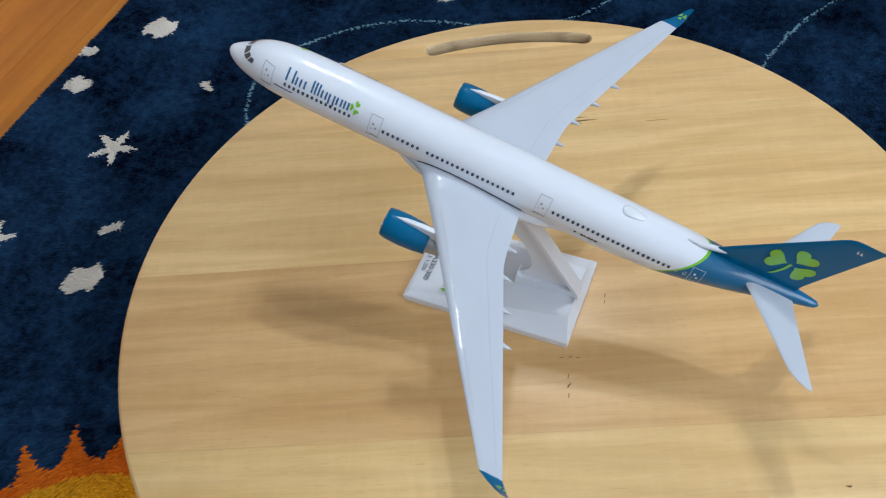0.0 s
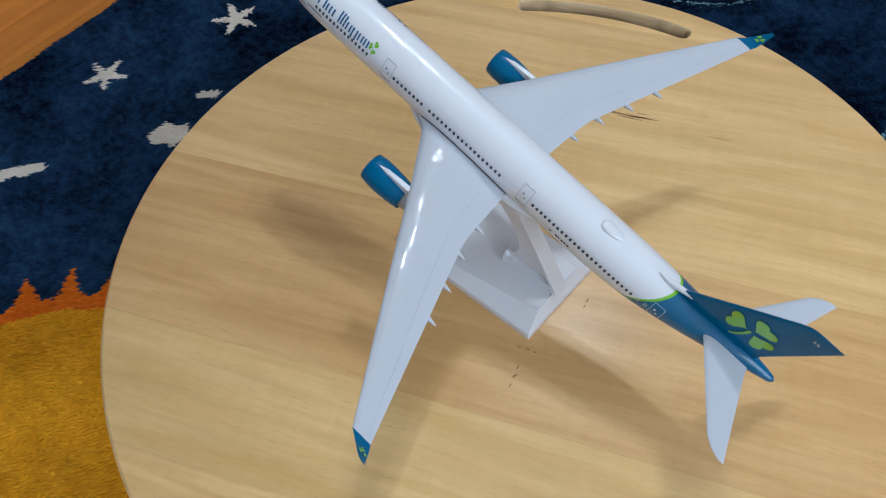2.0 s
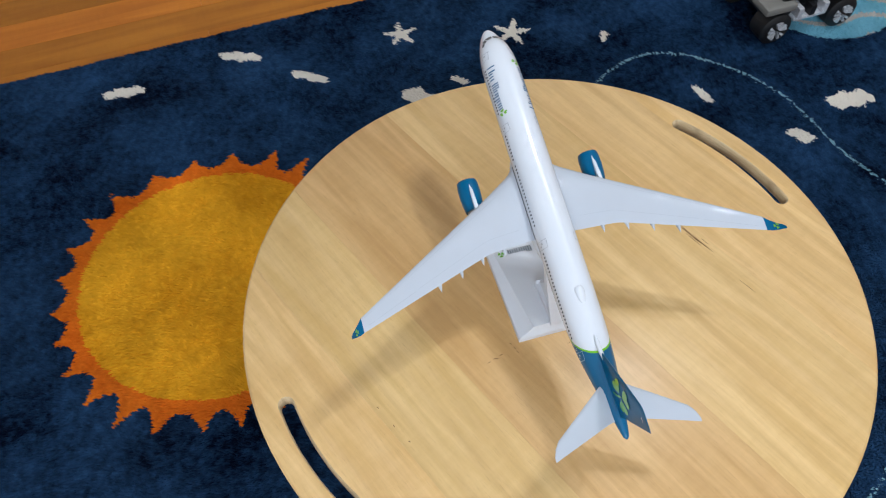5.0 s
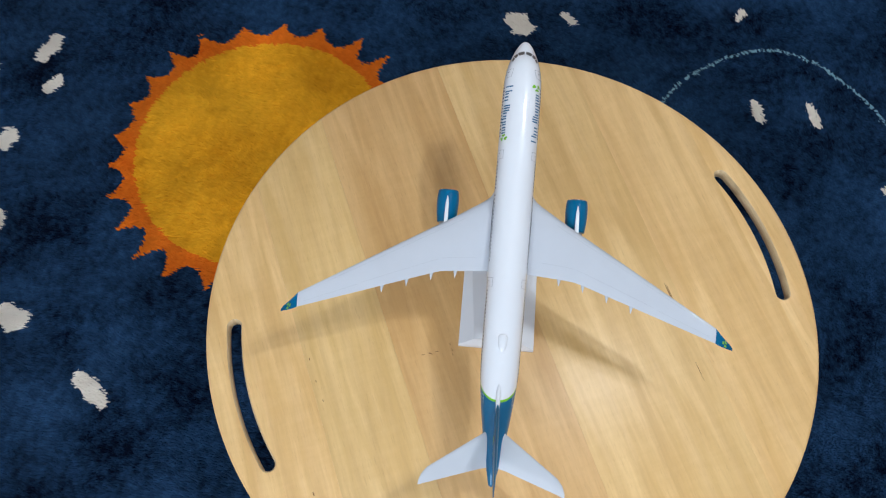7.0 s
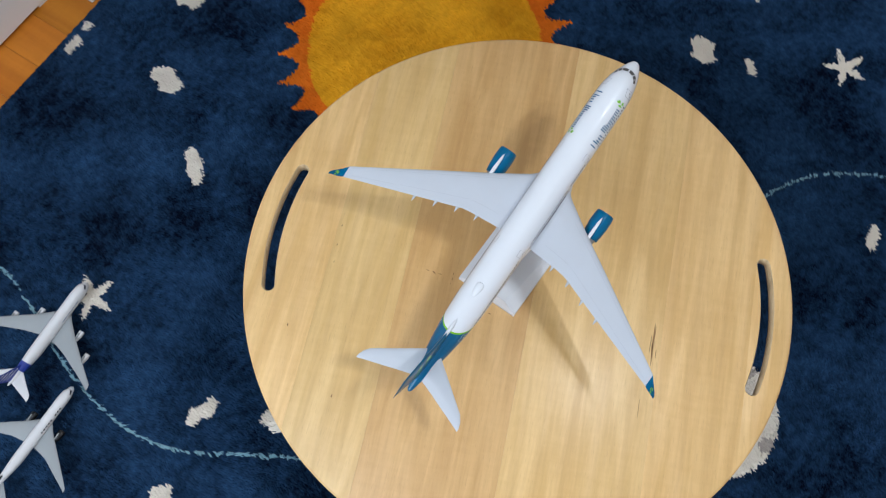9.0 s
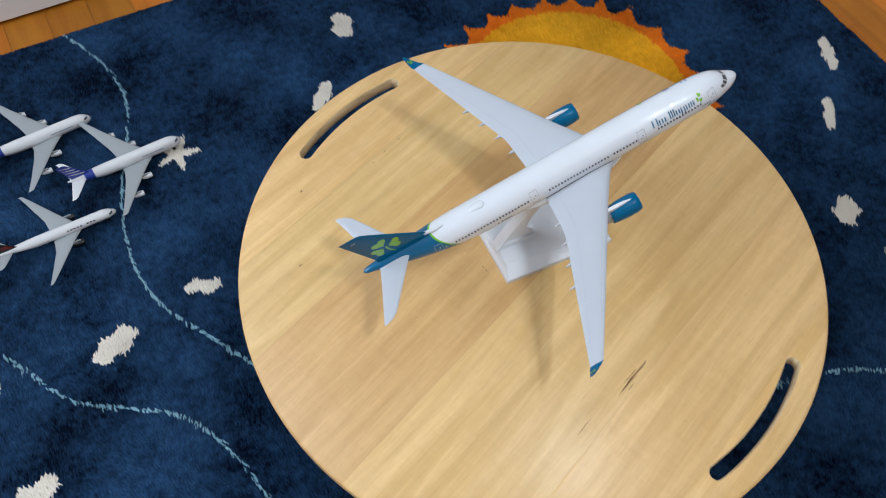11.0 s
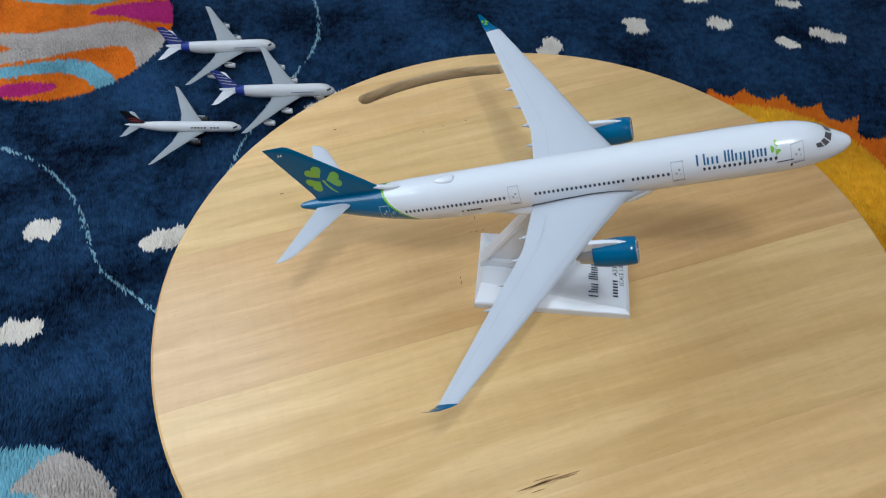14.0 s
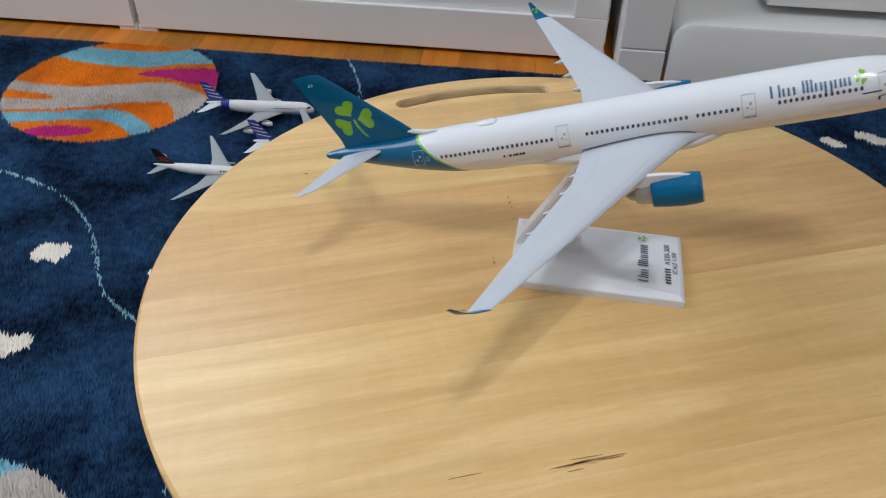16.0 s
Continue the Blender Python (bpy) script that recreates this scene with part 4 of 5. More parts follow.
def toy_jet(m, four, label):
    k = 1 / 500
    toy = thing("toy_airplane", m, label, "toy airplane", "toy airplanes on the rug")
    if four:
        h = Hull([(0, 0.05, -0.9, -1.1), (0.5, 1.2, 0.3, -2.3), (2.2, 2.4, 1.9, -3.4), (5.5, 3.4, 3.6, -4.1), (9, 3.57, 4.2, -4.2), (45, 3.57, 4.2, -4.2), (55, 2.9, 4.1, -2.6), (65, 1.4, 3.4, 0.2), (70, 0.3, 2.7, 1.6)], k)
        wing = [(2.5, 19.5, 39.0, -2.6, 2.2), (6, 23.0, 38.5, -2.1, 1.9), (14, 29.6, 40.6, -1.1, 1.2), (30, 41.0, 46.6, 1.2, 0.7), (39.2, 47.2, 50.4, 2.8, 0.4), (39.9, 48.8, 50.8, 2.95, 0.15)]
        tail = [(0.5, 58.5, 68.0, 1.4, 0.9), (14.2, 68.2, 71.6, 3.0, 0.3), (15.1, 70.0, 72.2, 3.1, 0.1)]
        finp = [(2.5, 54.0, 67.5, 0, 1.0), (4.6, 57.0, 68.0, 0, 0.9), (16.0, 66.8, 72.0, 0, 0.4), (16.6, 67.8, 72.1, 0, 0.15)]
        engines, x1, mat_fin, mat_eng, fz = ((14.0, 25.0, -4.1, 1.6), (25.5, 34.0, -2.9, 1.6)), 70, m_toyblue, m_toywhite, 5.4
    else:
        h = Hull([(0, 0.05, -0.6, -0.8), (0.5, 1.0, 0.2, -1.8), (2.2, 1.9, 1.4, -2.5), (5.5, 2.9, 2.7, -3.0), (9, 3.1, 3.1, -3.1), (44, 3.1, 3.1, -3.1), (54, 2.4, 3.0, -1.9), (64, 1.0, 2.4, 0.4), (69, 0.2, 1.9, 1.1)], k)
        wing = [(2.5, 21.5, 37.5, -2.0, 1.8), (6, 25.0, 37.8, -1.6, 1.4), (12, 29.6, 38.6, -0.9, 0.9), (28, 41.0, 44.6, 1.2, 0.4), (32.4, 44.3, 46.3, 1.8, 0.2), (33.2, 45.5, 46.8, 1.95, 0.08)]
        tail = [(0.5, 58.0, 66.0, 1.0, 0.8), (10.0, 65.6, 68.6, 1.9, 0.25), (10.7, 67.4, 69.2, 2.0, 0.1)]
        finp = [(2.0, 54.0, 65.5, 0, 0.9), (3.2, 56.5, 66.0, 0, 0.8), (11.8, 64.2, 68.6, 0, 0.35), (12.3, 65.2, 68.7, 0, 0.12)]
        engines, x1, mat_fin, mat_eng, fz = ((9.8, 22.5, -3.4, 1.9),), 69, m_darkbody, m_darkbody, 4.0
    shade(part("fuselage", h.mesh(list(np.linspace(0, 8, 12)) + list(np.linspace(10, x1, 24)), 24), m_toywhite, toy, "white enamel fuselage"))
    for s in (-1, 1):
        shade(part("wing", wing_mesh(wing, s, k), m_toygrey, toy, "pale grey wing"))
        shade(part("tailplane", wing_mesh(tail, s, k), m_toywhite if four else m_toygrey, toy))
        for y, x, z, r in engines:
            bm = bmesh.new()
            lathe(bm, [(x + 0.3, 0.2), (x + 0.2, r * 0.8), (x, r * 0.9), (x + 0.5, r), (x + 3.0, r), (x + 5.4, r * 0.72), (x + 6.6, r * 0.3)], (0, s * y, z), 16, k)
            shade(part("engine", bm, mat_eng, toy))
            bm = bmesh.new()
            box(bm, (x + 1.5) * k, (x + 6.5) * k, (s * y - 0.25) * k, (s * y + 0.25) * k, (z + r * 0.7) * k, (z + r + 1.0) * k)
            part("pylon", bm, m_toygrey, toy)
        # a printed bar along each side, and the flight deck glass
        bm = bmesh.new()
        if four:
            h.patch(bm, 12, 26, 1.0, 1.45, s, 0.08, 4, 1)
        else:
            for j in range(9):
                if j != 3:
                    h.patch(bm, 12.5 + 1.9 * j, 13.7 + 1.9 * j, 1.15, 1.85, s, 0.08, 1, 2)
        part("printed_mark", bm, m_toyprint if four else m_black, toy, "printed bars")
        bm = bmesh.new()
        h.patch(bm, 2.0, 4.2, 1.1 if four else 0.6, 2.0 if four else 1.4, s, 0.08, 2, 2)
        part("flight_deck_window", bm, m_window, toy)
        # curved printed bands on the tail
        bm = bmesh.new()
        zs, les, tes, _, ts = zip(*finp)
        for j in range(4 if four else 2):
            row = []
            for i in range(7):
                t = i / 6
                z = fz + (2.5 if four else 1.7) * j + (1.6 * t if four else 0.8 * math.sin(3.0 * t))
                le, te = np.interp(z, zs, les), np.interp(z, zs, tes)
                x = le + (te - le) * (0.12 + 0.78 * t)
                out = 1.14 * np.interp(z, zs, ts) * camber(0.12 + 0.78 * t) + 0.12
                row.append([bm.verts.new(Vector((x, s * out, z + d)) * k) for d in (0, 0.8 * (1 - 0.6 * t))])
            for p, q in zip(row, row[1:]):
                bm.faces.new((p[0], p[1], q[1], q[0]))
        part("tail_bands", bm, m_toywhite if four else m_red, toy, "printed tail bands")
    shade(part("fin", wing_mesh(finp, 1, k, True), mat_fin, toy, "dark printed tail fin"))
    if four:
        bm = bmesh.new()
        tailhull = Hull([(52.0, 2.95, 4.14, -3.05), (55, 2.96, 4.16, -2.66), (60, 2.3, 3.85, -1.2), (62.5, 1.9, 3.65, -0.4)], k)
        loft(bm, [[tailhull.at(x, 360 * j / 24, 0.06) for j in range(24)] for x in np.linspace(54.5, 60.0, 8)], False)
        shade(part("tail_band", bm, m_toyblue, toy, "dark blue band round the tail"))
    for x, y in ((6, 0), (33, 2.6), (33, -2.6)):
        bm = bmesh.new()
        box(bm, (x - 0.9) * k, (x + 0.9) * k, (y - 0.7) * k, (y + 0.7) * k, -7.4 * k, -3.0 * k, 0.0004)
        part("wheel_strut", bm, m_tyre, toy)
    return toy


toy_jet(pose(0.3085, -0.5195, 0.0125, 0, 0, 4.6), True, "small white four-engined toy airliner with a dark blue tail")
toy_jet(pose(0.2195, -0.4355, 0.0125, 0, 0, 3.6), True, "small white four-engined toy airliner, nose over a star")
toy_jet(pose(0.3210, -0.3680, 0.0115, 0, 0, 1.6), False, "small white twin-engined toy airliner with a black tail")


# ---- toy truck ----
truck = thing("toy_truck", pose(-0.388, 0.580, 0.0), "black toy truck with big tyres and silver wheels", "toy truck")
for y in (-0.053, 0.053):
    for x in (-0.02, -0.115):
        bm = bmesh.new()
        prof = [(-0.017, 0.011), (-0.017, 0.0185), (-0.013, 0.0238), (0.013, 0.0238), (0.017, 0.0185), (0.017, 0.0145), (0.013, 0.0125)]
        lathe(bm, prof, (0, 0, 0), 24)
        bmesh.ops.translate(bm, verts=bm.verts[:], vec=(x, y, 0.0238))
        wheel = shade(part("wheel", bm, m_tyre, truck, "black rubber tyre"))
        if x > -0.05:
            for a in range(5):
                bm = bmesh.new()
                for d in (-14, 14):
                    t0, t1 = radians(72 * a), radians(72 * a + d)
                    c = [(0.003, t0), (0.0145, t1 - radians(7)), (0.0145, t1 + radians(7))]
                    lo = [bm.verts.new((x + 0.0145, y + r * math.sin(t), 0.0238 + r * math.cos(t))) for r, t in c]
                    hi = [bm.verts.new((x + 0.0185, y + r * math.sin(t), 0.0238 + r * math.cos(t))) for r, t in c]
                    bm.faces.new(hi)
                    for q in range(3):
                        bm.faces.new((lo[q], lo[(q + 1) % 3], hi[(q + 1) % 3], hi[q]))
                part("spoke", bm, m_chrome, wheel, "silver wheel spoke")
boxed("chassis", (-0.115, -0.020, -0.062, 0.062, 0.030, 0.046), m_darkbody, truck, bevel=0.004)
boxed("bodywork", (-0.125, -0.014, -0.050, 0.090, 0.056, 0.085), m_darkbody, truck, bevel=0.010)
boxed("fender", (-0.045, -0.006, -0.078, -0.030, 0.050, 0.062), m_dustgrey, truck, "dusty grey front fender", bevel=0.004)
boxed("fender", (-0.045, -0.006, 0.030, 0.078, 0.050, 0.062), m_darkbody, truck, bevel=0.004)
boxed("cab", (-0.110, -0.025, -0.035, 0.055, 0.085, 0.120), m_darkbody, truck, bevel=0.012)
boxed("step_bar", (-0.024, -0.008, -0.026, 0.026, 0.028, 0.034), m_chrome, truck, bevel=0.002)
for y in (-0.02, 0.0, 0.02):
    boxed("bracket", (-0.030, -0.006, y - 0.004, y + 0.004, 0.034, 0.050), m_chrome if y else m_darkbody, truck, bevel=0.001)


# ---- rug: woven picture of a sun, planets, stars and orbits ----
RUG = (-0.691, 0.95, -0.691, 0.82)


def in_poly(x, y, pts):
    inside = np.zeros(x.shape, bool)
    for (ax, ay), (bx, by) in zip(pts, pts[1:] + pts[:1]):
        if ay != by:
            inside ^= ((ay > y) != (by > y)) & (x < (bx - ax) * (y - ay) / (by - ay) + ax)
    return inside


def rounded(pts, rounds=2):
    """Corner cutting: soft outlines from few corners."""
    for _ in range(rounds):
        pts = [q for a, b in zip(pts, pts[1:] + pts[:1]) for q in ((0.75 * a[0] + 0.25 * b[0], 0.75 * a[1] + 0.25 * b[1]), (0.25 * a[0] + 0.75 * b[0], 0.25 * a[1] + 0.75 * b[1]))]
    return pts


def near_line(x, y, pts, wide):
    """Whether points lie within wide of a smooth open line."""
    for _ in range(3):
        pts = [pts[0]] + [q for a, b in zip(pts, pts[1:]) for q in ((0.75 * a[0] + 0.25 * b[0], 0.75 * a[1] + 0.25 * b[1]), (0.25 * a[0] + 0.75 * b[0], 0.25 * a[1] + 0.75 * b[1]))] + [pts[-1]]
    best = np.full(x.shape, 9.0)
    for (ax, ay), (bx, by) in zip(pts, pts[1:]):
        dx, dy = bx - ax, by - ay
        t = np.clip(((x - ax) * dx + (y - ay) * dy) / (dx * dx + dy * dy + 1e-12), 0, 1)
        best = np.minimum(best, np.hypot(x - ax - t * dx, y - ay - t * dy))
    return best < wide


# cream flecks: centre, length, width, turn
FLECKS = [(-0.613, 0.402, 0.040, 0.033, 0), (-0.656, 0.277, 0.031, 0.024, 8), (-0.493, 0.315, 0.021, 0.010, -28), (-0.478, 0.090, 0.023, 0.010, 45),
          (-0.468, 0.026, 0.038, 0.028, 40), (-0.631, -0.187, 0.056, 0.016, 65), (-0.556, -0.103, 0.050, 0.014, 51), (-0.344, 0.319, 0.030, 0.012, 16),
          (-0.341, 0.389, 0.036, 0.0105, 14), (-0.265, 0.568, 0.058, 0.026, 83), (-0.175, 0.585, 0.034, 0.013, 50), (-0.231, 0.469, 0.032, 0.017, 46)]
FLECKS += [(-0.188, 0.693, 0.034, 0.020, 46), (-0.407, -0.578, 0.042, 0.020, 152), (-0.371, -0.645, 0.031, 0.015, 170), (-0.353, -0.560, 0.029, 0.016, 150),
           (-0.272, -0.599, 0.030, 0.021, 168), (-0.162, -0.592, 0.033, 0.027, 115), (-0.046, -0.540, 0.043, 0.026, 74), (0.031, -0.433, 0.049, 0.017, 48),
           (-0.249, -0.655, 0.034, 0.019, 5), (0.265, -0.235, 0.037, 0.016, 160), (0.230, -0.160, 0.028, 0.018, 95), (0.373, -0.209, 0.049, 0.026, 20)]
FLECKS += [(0.489, -0.088, 0.045, 0.026, 15), (0.512, -0.217, 0.034, 0.026, 20), (-0.020, -0.677, 0.026, 0.012, 8), (-0.052, -0.680, 0.012, 0.012, 30),
           (-0.614, -0.352, 0.052, 0.017, 82), (-0.684, 0.336, 0.026, 0.018, 28), (0.70, 0.10, 0.05, 0.02, 30), (0.62, 0.40, 0.04, 0.02, 80)]
STARS = [(-0.546, 0.195, 0.030, 8), (-0.597, 0.041, 0.028, 30), (0.028, 0.462, 0.026, 12), (0.231, -0.428, 0.031, 20)]
# orbits drawn as thin lines
ORBITS = [
    [(-0.10, 0.145), (-0.183, 0.152), (-0.298, 0.173), (-0.375, 0.213), (-0.422, 0.280), (-0.443, 0.345), (-0.420, 0.408), (-0.350, 0.470), (-0.270, 0.497), (-0.190, 0.500), (-0.10, 0.532), (-0.056, 0.594), (-0.03, 0.68), (-0.02, 0.80)],
    [(0.313, -0.710), (0.278, -0.645), (0.258, -0.570), (0.268, -0.500), (0.305, -0.420), (0.329, -0.318), (0.320, -0.240), (0.280, -0.170), (0.240, -0.105), (0.22, -0.02)],
    [(0.70, -0.360), (0.61, -0.342), (0.535, -0.308), (0.475, -0.245), (0.440, -0.172), (0.390, -0.136), (0.330, -0.100), (0.298, -0.030), (0.283, 0.045), (0.255, 0.150), (0.195, 0.270), (0.135, 0.370), (0.118, 0.450), (0.130, 0.515), (0.165, 0.605), (0.225, 0.675), (0.30, 0.75)],
]
SUN = (-0.270, -0.2845)
# flame tips of the sun: direction in degrees and reach
FLAMES = [(-165, 0.185), (-148, 0.193), (-135.3, 0.193), (-121.4, 0.188), (-108.3, 0.184), (-93.5, 0.185), (-80.7, 0.186), (-67.5, 0.191), (-54.1, 0.195), (-41.4, 0.199), (-28.5, 0.196), (-13.4, 0.190), (-1.5, 0.191),
          (12, 0.190), (26, 0.192), (39, 0.194), (53, 0.190), (67, 0.192), (81, 0.190), (94, 0.193), (108, 0.195), (121.7, 0.203), (134.6, 0.200), (147, 0.199), (163.2, 0.189), (179, 0.187)]
P1, P2, P3, P4 = (0.605, -0.563, 0.142), (0.425, 0.142, 0.112), (-0.049, 0.251, 0.073), (-0.472, 0.662, 0.108)


def picture(x, y):
    """The yarn colour at each point of the rug."""
    c = np.zeros(x.shape, int)
    for line in ORBITS:
        c[near_line(x, y, line, 0.0015)] = 4
    for fx, fy, long, wide, turn in FLECKS:
        a = radians(turn)
        u, v = (x - fx) * math.cos(a) + (y - fy) * math.sin(a), -(x - fx) * math.sin(a) + (y - fy) * math.cos(a)
        c[(np.abs(u / (long * 0.56)) ** 2.6 + np.abs((v + 0.10 * wide * np.sin(u * 260)) / (wide * 0.54)) ** 2.4) < 1] = 3
    for sx, sy, r, turn in STARS:
        a, d = np.arctan2(y - sy, x - sx) - radians(turn), np.hypot(x - sx, y - sy)
        k = np.abs(((a / (2 * math.pi / 5)) % 1) - 0.5) * 2
        c[d < r * (0.28 + 0.72 * np.clip(k, 0, 1) ** 1.7)] = 3
    # sun with flames
    a, d = np.arctan2(y - SUN[1], x - SUN[0]), np.hypot(x - SUN[0], y - SUN[1])
    turn = (np.degrees(a) - FLAMES[0][0]) % 360
    tips = np.array([(t - FLAMES[0][0], r) for t, r in FLAMES] + [(360.0, FLAMES[0][1])])
    n = np.clip(np.searchsorted(tips[:, 0], turn, side="right") - 1, 0, len(tips) - 2)
    k = (turn - tips[n, 0]) / (tips[n + 1, 0] - tips[n, 0])
    tip = np.where(k < 0.5, tips[n, 1], tips[n + 1, 1])
    c[d < 0.1685 + (tip - 0.1665) * np.abs(2 * k - 1) ** 2.3] = 2
    c[d < 0.1550] = 1
    # large banded planet
    px, py, r = P1
    disc = np.hypot(x - px, y - py) < r
    q = np.full(x.shape, 2)
    q[in_poly(x, y, rounded([(0.78, -0.640), (0.731, -0.640), (0.664, -0.621), (0.581, -0.622), (0.520, -0.648), (0.44, -0.650), (0.44, -0.682), (0.50, -0.693), (0.540, -0.688), (0.601, -0.668), (0.70, -0.672), (0.78, -0.70)]))] = 7
    q[in_poly(x, y, rounded([(0.600, -0.600), (0.548, -0.628), (0.440, -0.640), (0.440, -0.580), (0.500, -0.584), (0.537, -0.598)]))] = 6
    q[in_poly(x, y, rounded([(0.79, -0.566), (0.671, -0.550), (0.598, -0.568), (0.535, -0.590), (0.488, -0.568), (0.44, -0.540), (0.44, -0.490), (0.484, -0.478), (0.506, -0.535), (0.555, -0.528), (0.629, -0.500), (0.712, -0.482), (0.79, -0.47)]))] = 5
    q[in_poly(x, y, rounded([(0.79, -0.535), (0.70, -0.532), (0.655, -0.522), (0.70, -0.512), (0.79, -0.510)]))] = 2
    q[in_poly(x, y, rounded([(0.79, -0.466), (0.665, -0.482), (0.605, -0.501), (0.560, -0.505), (0.490, -0.455), (0.510, -0.430), (0.565, -0.480), (0.629, -0.470), (0.695, -0.450), (0.79, -0.44)]))] = 7
    q[in_poly(x, y, rounded([(0.675, -0.437), (0.629, -0.458), (0.575, -0.455), (0.585, -0.436), (0.640, -0.424)]))] = 6
    c[disc] = q[disc]
    # blue and grey planet
    px, py, r = P2
    disc = np.hypot(x - px, y - py) < r
    q = np.full(x.shape, 7)
    q[in_poly(x, y, rounded([(0.440, 0.075), (0.405, 0.030), (0.35, 0.010), (0.31, 0.10), (0.335, 0.16), (0.37, 0.21), (0.402, 0.16), (0.395, 0.085), (0.415, 0.070)]))] = 5
    q[in_poly(x, y, rounded([(0.47, 0.12), (0.42, 0.13), (0.43, 0.17), (0.55, 0.19), (0.56, 0.15)]))] = 5
    c[disc] = q[disc]
    # grey moon beside the table
    px, py, r = P3
    disc = np.hypot(x - px, y - py) < r
    c[disc] = np.where(np.sin(x * 130 + 1.5 * np.sin(y * 95)) * np.sin(y * 110 + 1.0) > 0.45, 5, 3)[disc]
    # pale blue planet with grey streaks
    px, py, r = P4
    disc = np.hypot(x - px, y - py) < r
    q = np.where(np.sin((x * 0.8 - y * 0.35) * 190 + 2.2 * np.sin(y * 38)) > 0.72, 5, 7)
    c[disc] = q[disc]
    return c


def wander(x, y, size, seed):
    """A soft random drift, by a sum of waves."""
    rnd = np.random.RandomState(seed)
    out = np.zeros(x.shape)
    for _ in range(10):
        a, f = rnd.uniform(0, 2 * math.pi), rnd.uniform(0.6, 1.6) / size
        out += np.sin((x * math.cos(a) + y * math.sin(a)) * 2 * math.pi * f + rnd.uniform(0, 6.3))
    return out / 3.2


rug = thing("rug", Matrix.Identity(4), "dark blue children's shag rug with sun, planets and stars", "rug")


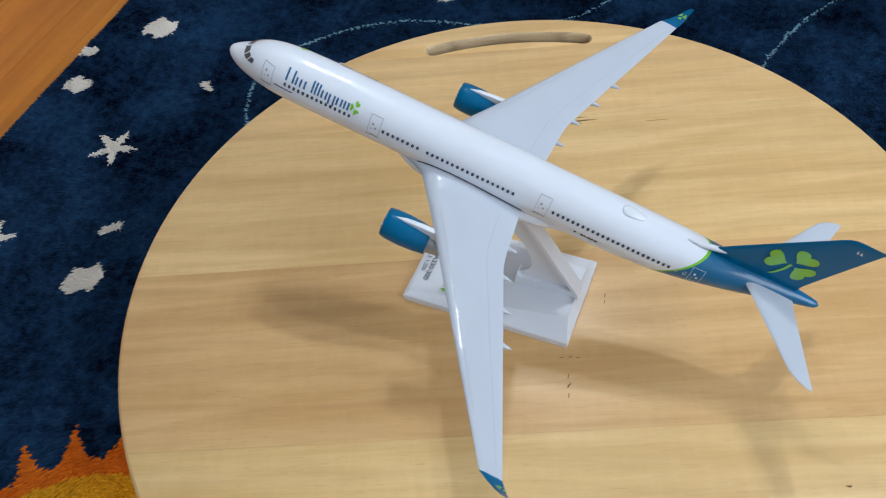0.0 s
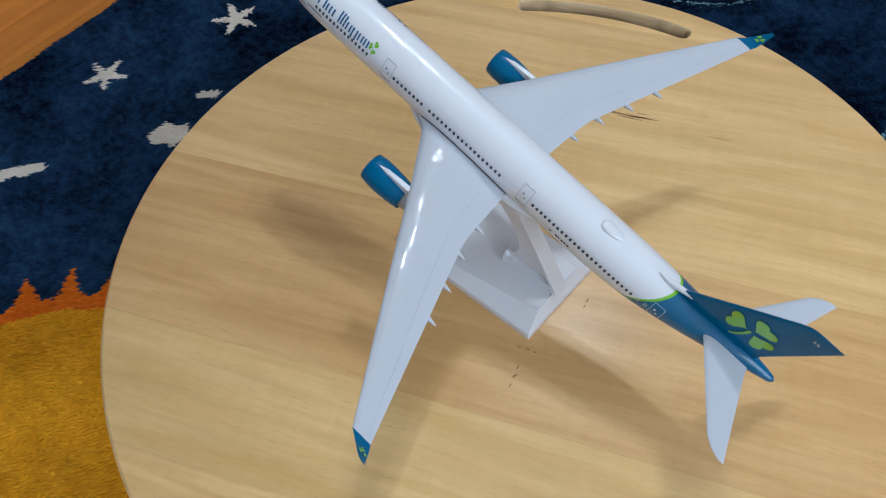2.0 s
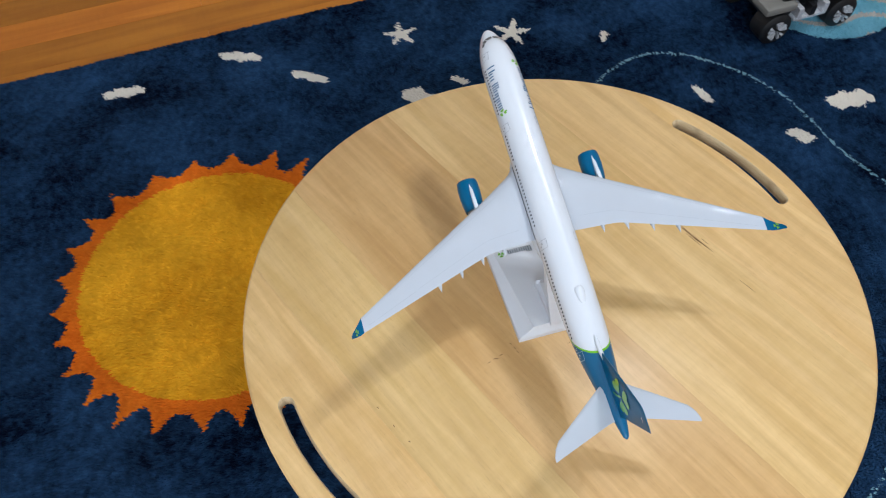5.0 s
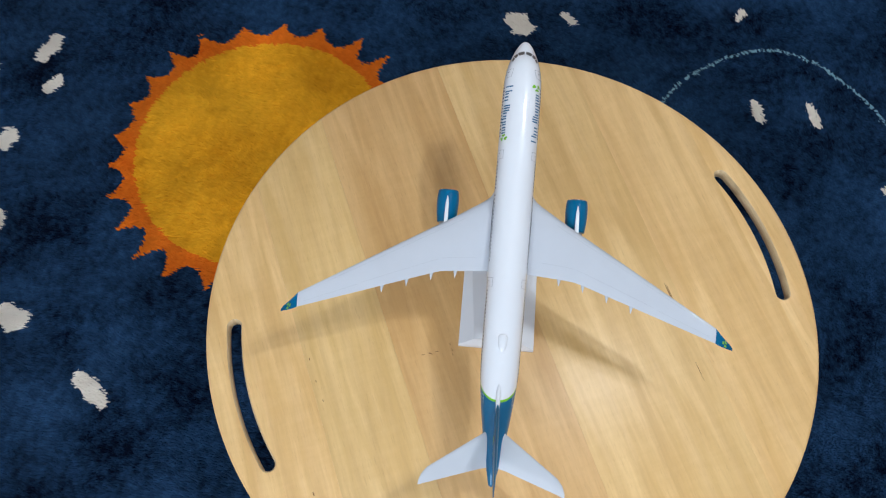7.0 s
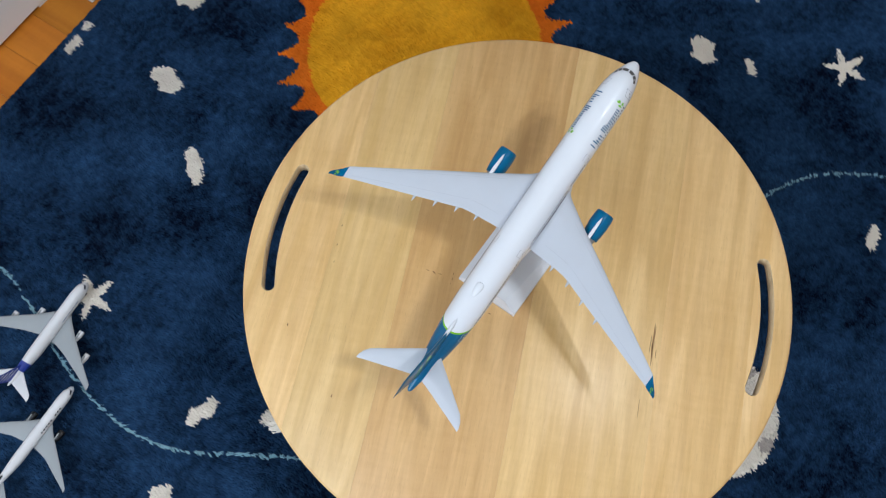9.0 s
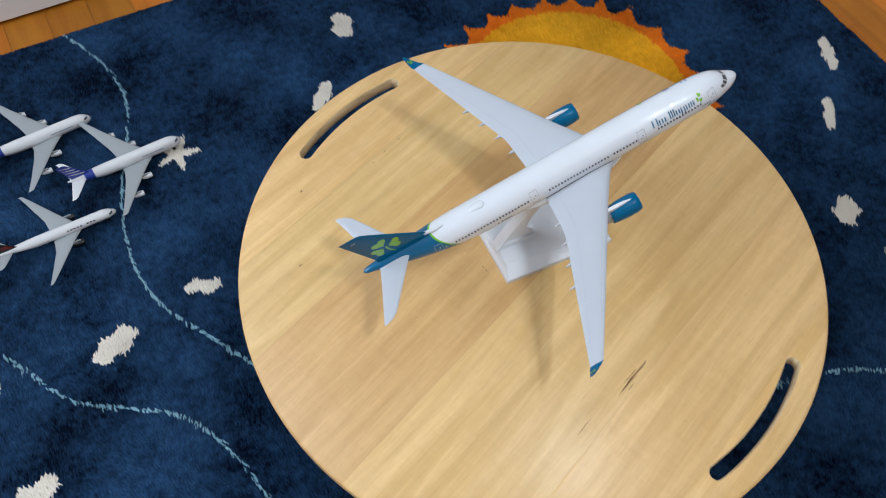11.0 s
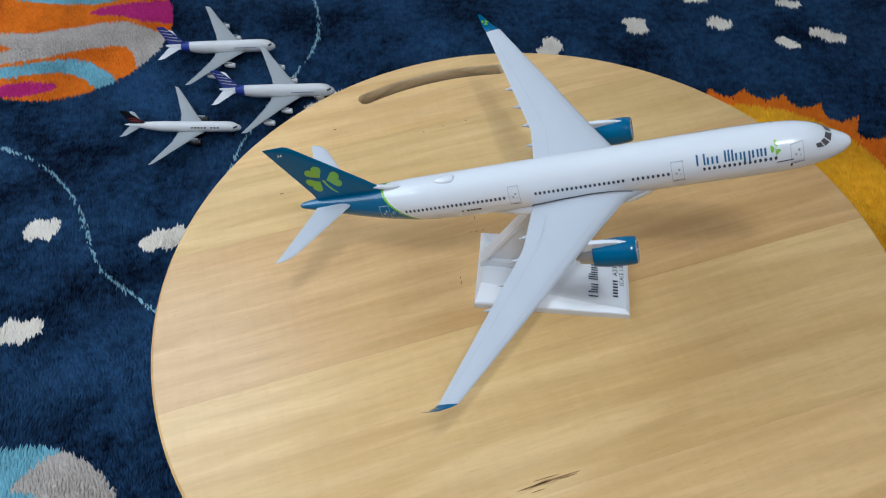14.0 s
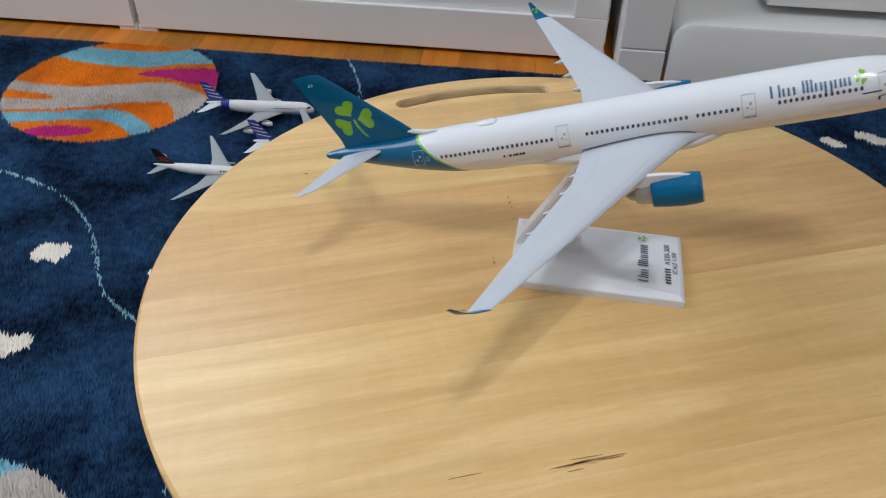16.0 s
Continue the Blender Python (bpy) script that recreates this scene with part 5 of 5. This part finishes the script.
def build_rug():
    rnd = np.random.RandomState(7)
    # backing in the colours of the picture, cell by cell
    step = 0.004
    nx, ny = int((RUG[1] - RUG[0]) / step), int((RUG[3] - RUG[2]) / step)
    gx, gy = np.meshgrid(RUG[0] + (np.arange(nx) + 0.5) * step, RUG[2] + (np.arange(ny) + 0.5) * step, indexing="ij")
    cols = picture(gx, gy).ravel()
    vx, vy = np.meshgrid(RUG[0] + np.arange(nx + 1) * step, RUG[2] + np.arange(ny + 1) * step, indexing="ij")
    verts = np.stack([vx, vy, np.full(vx.shape, -0.0045)], -1).reshape(-1, 3)
    i, j = np.meshgrid(np.arange(nx), np.arange(ny), indexing="ij")
    a = (i * (ny + 1) + j).ravel()
    quads = np.stack([a, a + ny + 1, a + ny + 2, a + 1], -1)
    me = bpy.data.meshes.new("backing")
    me.vertices.add(len(verts))
    me.vertices.foreach_set("co", verts.ravel())
    me.loops.add(quads.size)
    me.loops.foreach_set("vertex_index", quads.ravel())
    me.polygons.add(len(quads))
    me.polygons.foreach_set("loop_start", np.arange(0, quads.size, 4))
    for _, mat in PILES:
        me.materials.append(mat)
    me.polygons.foreach_set("material_index", cols)
    me.update(calc_edges=True)
    ob = new("backing", me)
    ob.parent = rug
    boxed("edge_binding", (RUG[0], RUG[1], RUG[2], RUG[3], FLOOR_Z, -0.005), PILES[0][1], rug)
    # tufts
    gap = 0.0022
    tx, ty = np.meshgrid(np.arange(RUG[0] + 0.001, RUG[1], gap), np.arange(RUG[2] + 0.001, RUG[3], gap), indexing="ij")
    tx, ty = tx.ravel(), ty.ravel()
    tx, ty = tx + rnd.uniform(-0.5, 0.5, tx.size) * gap, ty + rnd.uniform(-0.5, 0.5, ty.size) * gap
    hidden = np.hypot(tx, ty) < 0.15
    tx, ty = tx[~hidden], ty[~hidden]
    tall = 0.0044 + 0.0010 * wander(tx, ty, 0.10, 3) * 0.4 + rnd.uniform(-0.0009, 0.0009, tx.size)
    lx = 0.0012 * wander(tx, ty, 0.13, 11) + 0.0010 * wander(tx, ty, 0.035, 13) + rnd.normal(0, 0.0006, tx.size)
    ly = -0.0046 + 0.0012 * wander(tx, ty, 0.13, 12) + 0.0010 * wander(tx, ty, 0.035, 14) + rnd.normal(0, 0.0006, tx.size)
    # the tips stay within the bound edge, and each tuft has the colour of its tip
    lx = np.clip(tx + lx, RUG[0] + 0.0008, RUG[1]) - tx
    ly = np.clip(ty + ly, RUG[2] + 0.0008, RUG[3]) - ty
    cols = picture(tx + 0.8 * lx + rnd.normal(0, 0.0007, tx.size), ty + 0.8 * ly + rnd.normal(0, 0.0007, tx.size))
    # in the thin lines navy tufts show through
    cols[(cols == 4) & (rnd.uniform(0, 1, cols.size) < 0.18)] = 0
    spin = rnd.uniform(0, 2 * math.pi, tx.size)
    wide = rnd.uniform(0.0019, 0.0027, tx.size)
    for code, (name, mat) in enumerate(PILES):
        pick = np.flatnonzero(cols == code)
        n = len(pick)
        if not n:
            continue
        v = np.zeros((n, 4, 3))
        for q in range(3):
            ang = spin[pick] + q * 2 * math.pi / 3
            v[:, q, 0], v[:, q, 1], v[:, q, 2] = tx[pick] + wide[pick] * np.cos(ang), ty[pick] + wide[pick] * np.sin(ang), -0.0047
        v[:, 3, 0], v[:, 3, 1], v[:, 3, 2] = tx[pick] + lx[pick], ty[pick] + ly[pick], -0.005 + tall[pick]
        f = [(0, 1, 3), (1, 2, 3), (2, 0, 3)]
        faces = (np.array(f)[None] + 4 * np.arange(n)[:, None, None]).reshape(-1, 3)
        me = bpy.data.meshes.new(name)
        me.vertices.add(4 * n)
        me.vertices.foreach_set("co", v.ravel())
        me.loops.add(faces.size)
        me.loops.foreach_set("vertex_index", faces.ravel())
        me.polygons.add(len(faces))
        me.polygons.foreach_set("loop_start", np.arange(0, faces.size, 3))
        me.polygons.foreach_set("use_smooth", np.ones(len(faces), bool))
        me.materials.append(mat)
        me.update(calc_edges=True)
        ob = new(name, me)
        ob.parent = rug
        tagged(ob, "shag pile, " + name.replace("_", " "), kind="stuff")


build_rug()


# ---- floor boards ----
def build_boards():
    rnd = random.Random(5)
    wide, meshes = 0.057, {}
    n = int((X1 - X0) / wide)
    for row in range(n):
        x = X0 + row * (X1 - X0) / n
        y = Y0
        long = rnd.choice((0.2, 0.4, 0.6, 0.8, 1.0))
        while y < Y1 - 0.01:
            long = min(long, round(Y1 - y, 3))
            if long not in meshes:
                w = (X1 - X0) / n
                bm = box(bmesh.new(), 0, long - 0.00012, 0, w - 0.00012, -0.011, 0.0)
                for v in bm.verts:
                    if v.co.z > -0.001:
                        v.co.x += 0.00015 if v.co.x < long / 2 else -0.00015
                        v.co.y += 0.00015 if v.co.y < w / 2 else -0.00015
                bmesh.ops.recalc_face_normals(bm, faces=bm.faces[:])
                me = bpy.data.meshes.new("floor_board")
                bm.to_mesh(me)
                bm.free()
                me.materials.append(m_floor)
                meshes[long] = me
            ob = new("floor_board", meshes[long])
            ob.parent = floor
            ob.matrix_basis = pose(x + (X1 - X0) / n, y, FLOOR_Z, 0, 0, 90)
            y += long
            long = rnd.choice((0.6, 0.8, 1.0, 1.2))


build_boards()
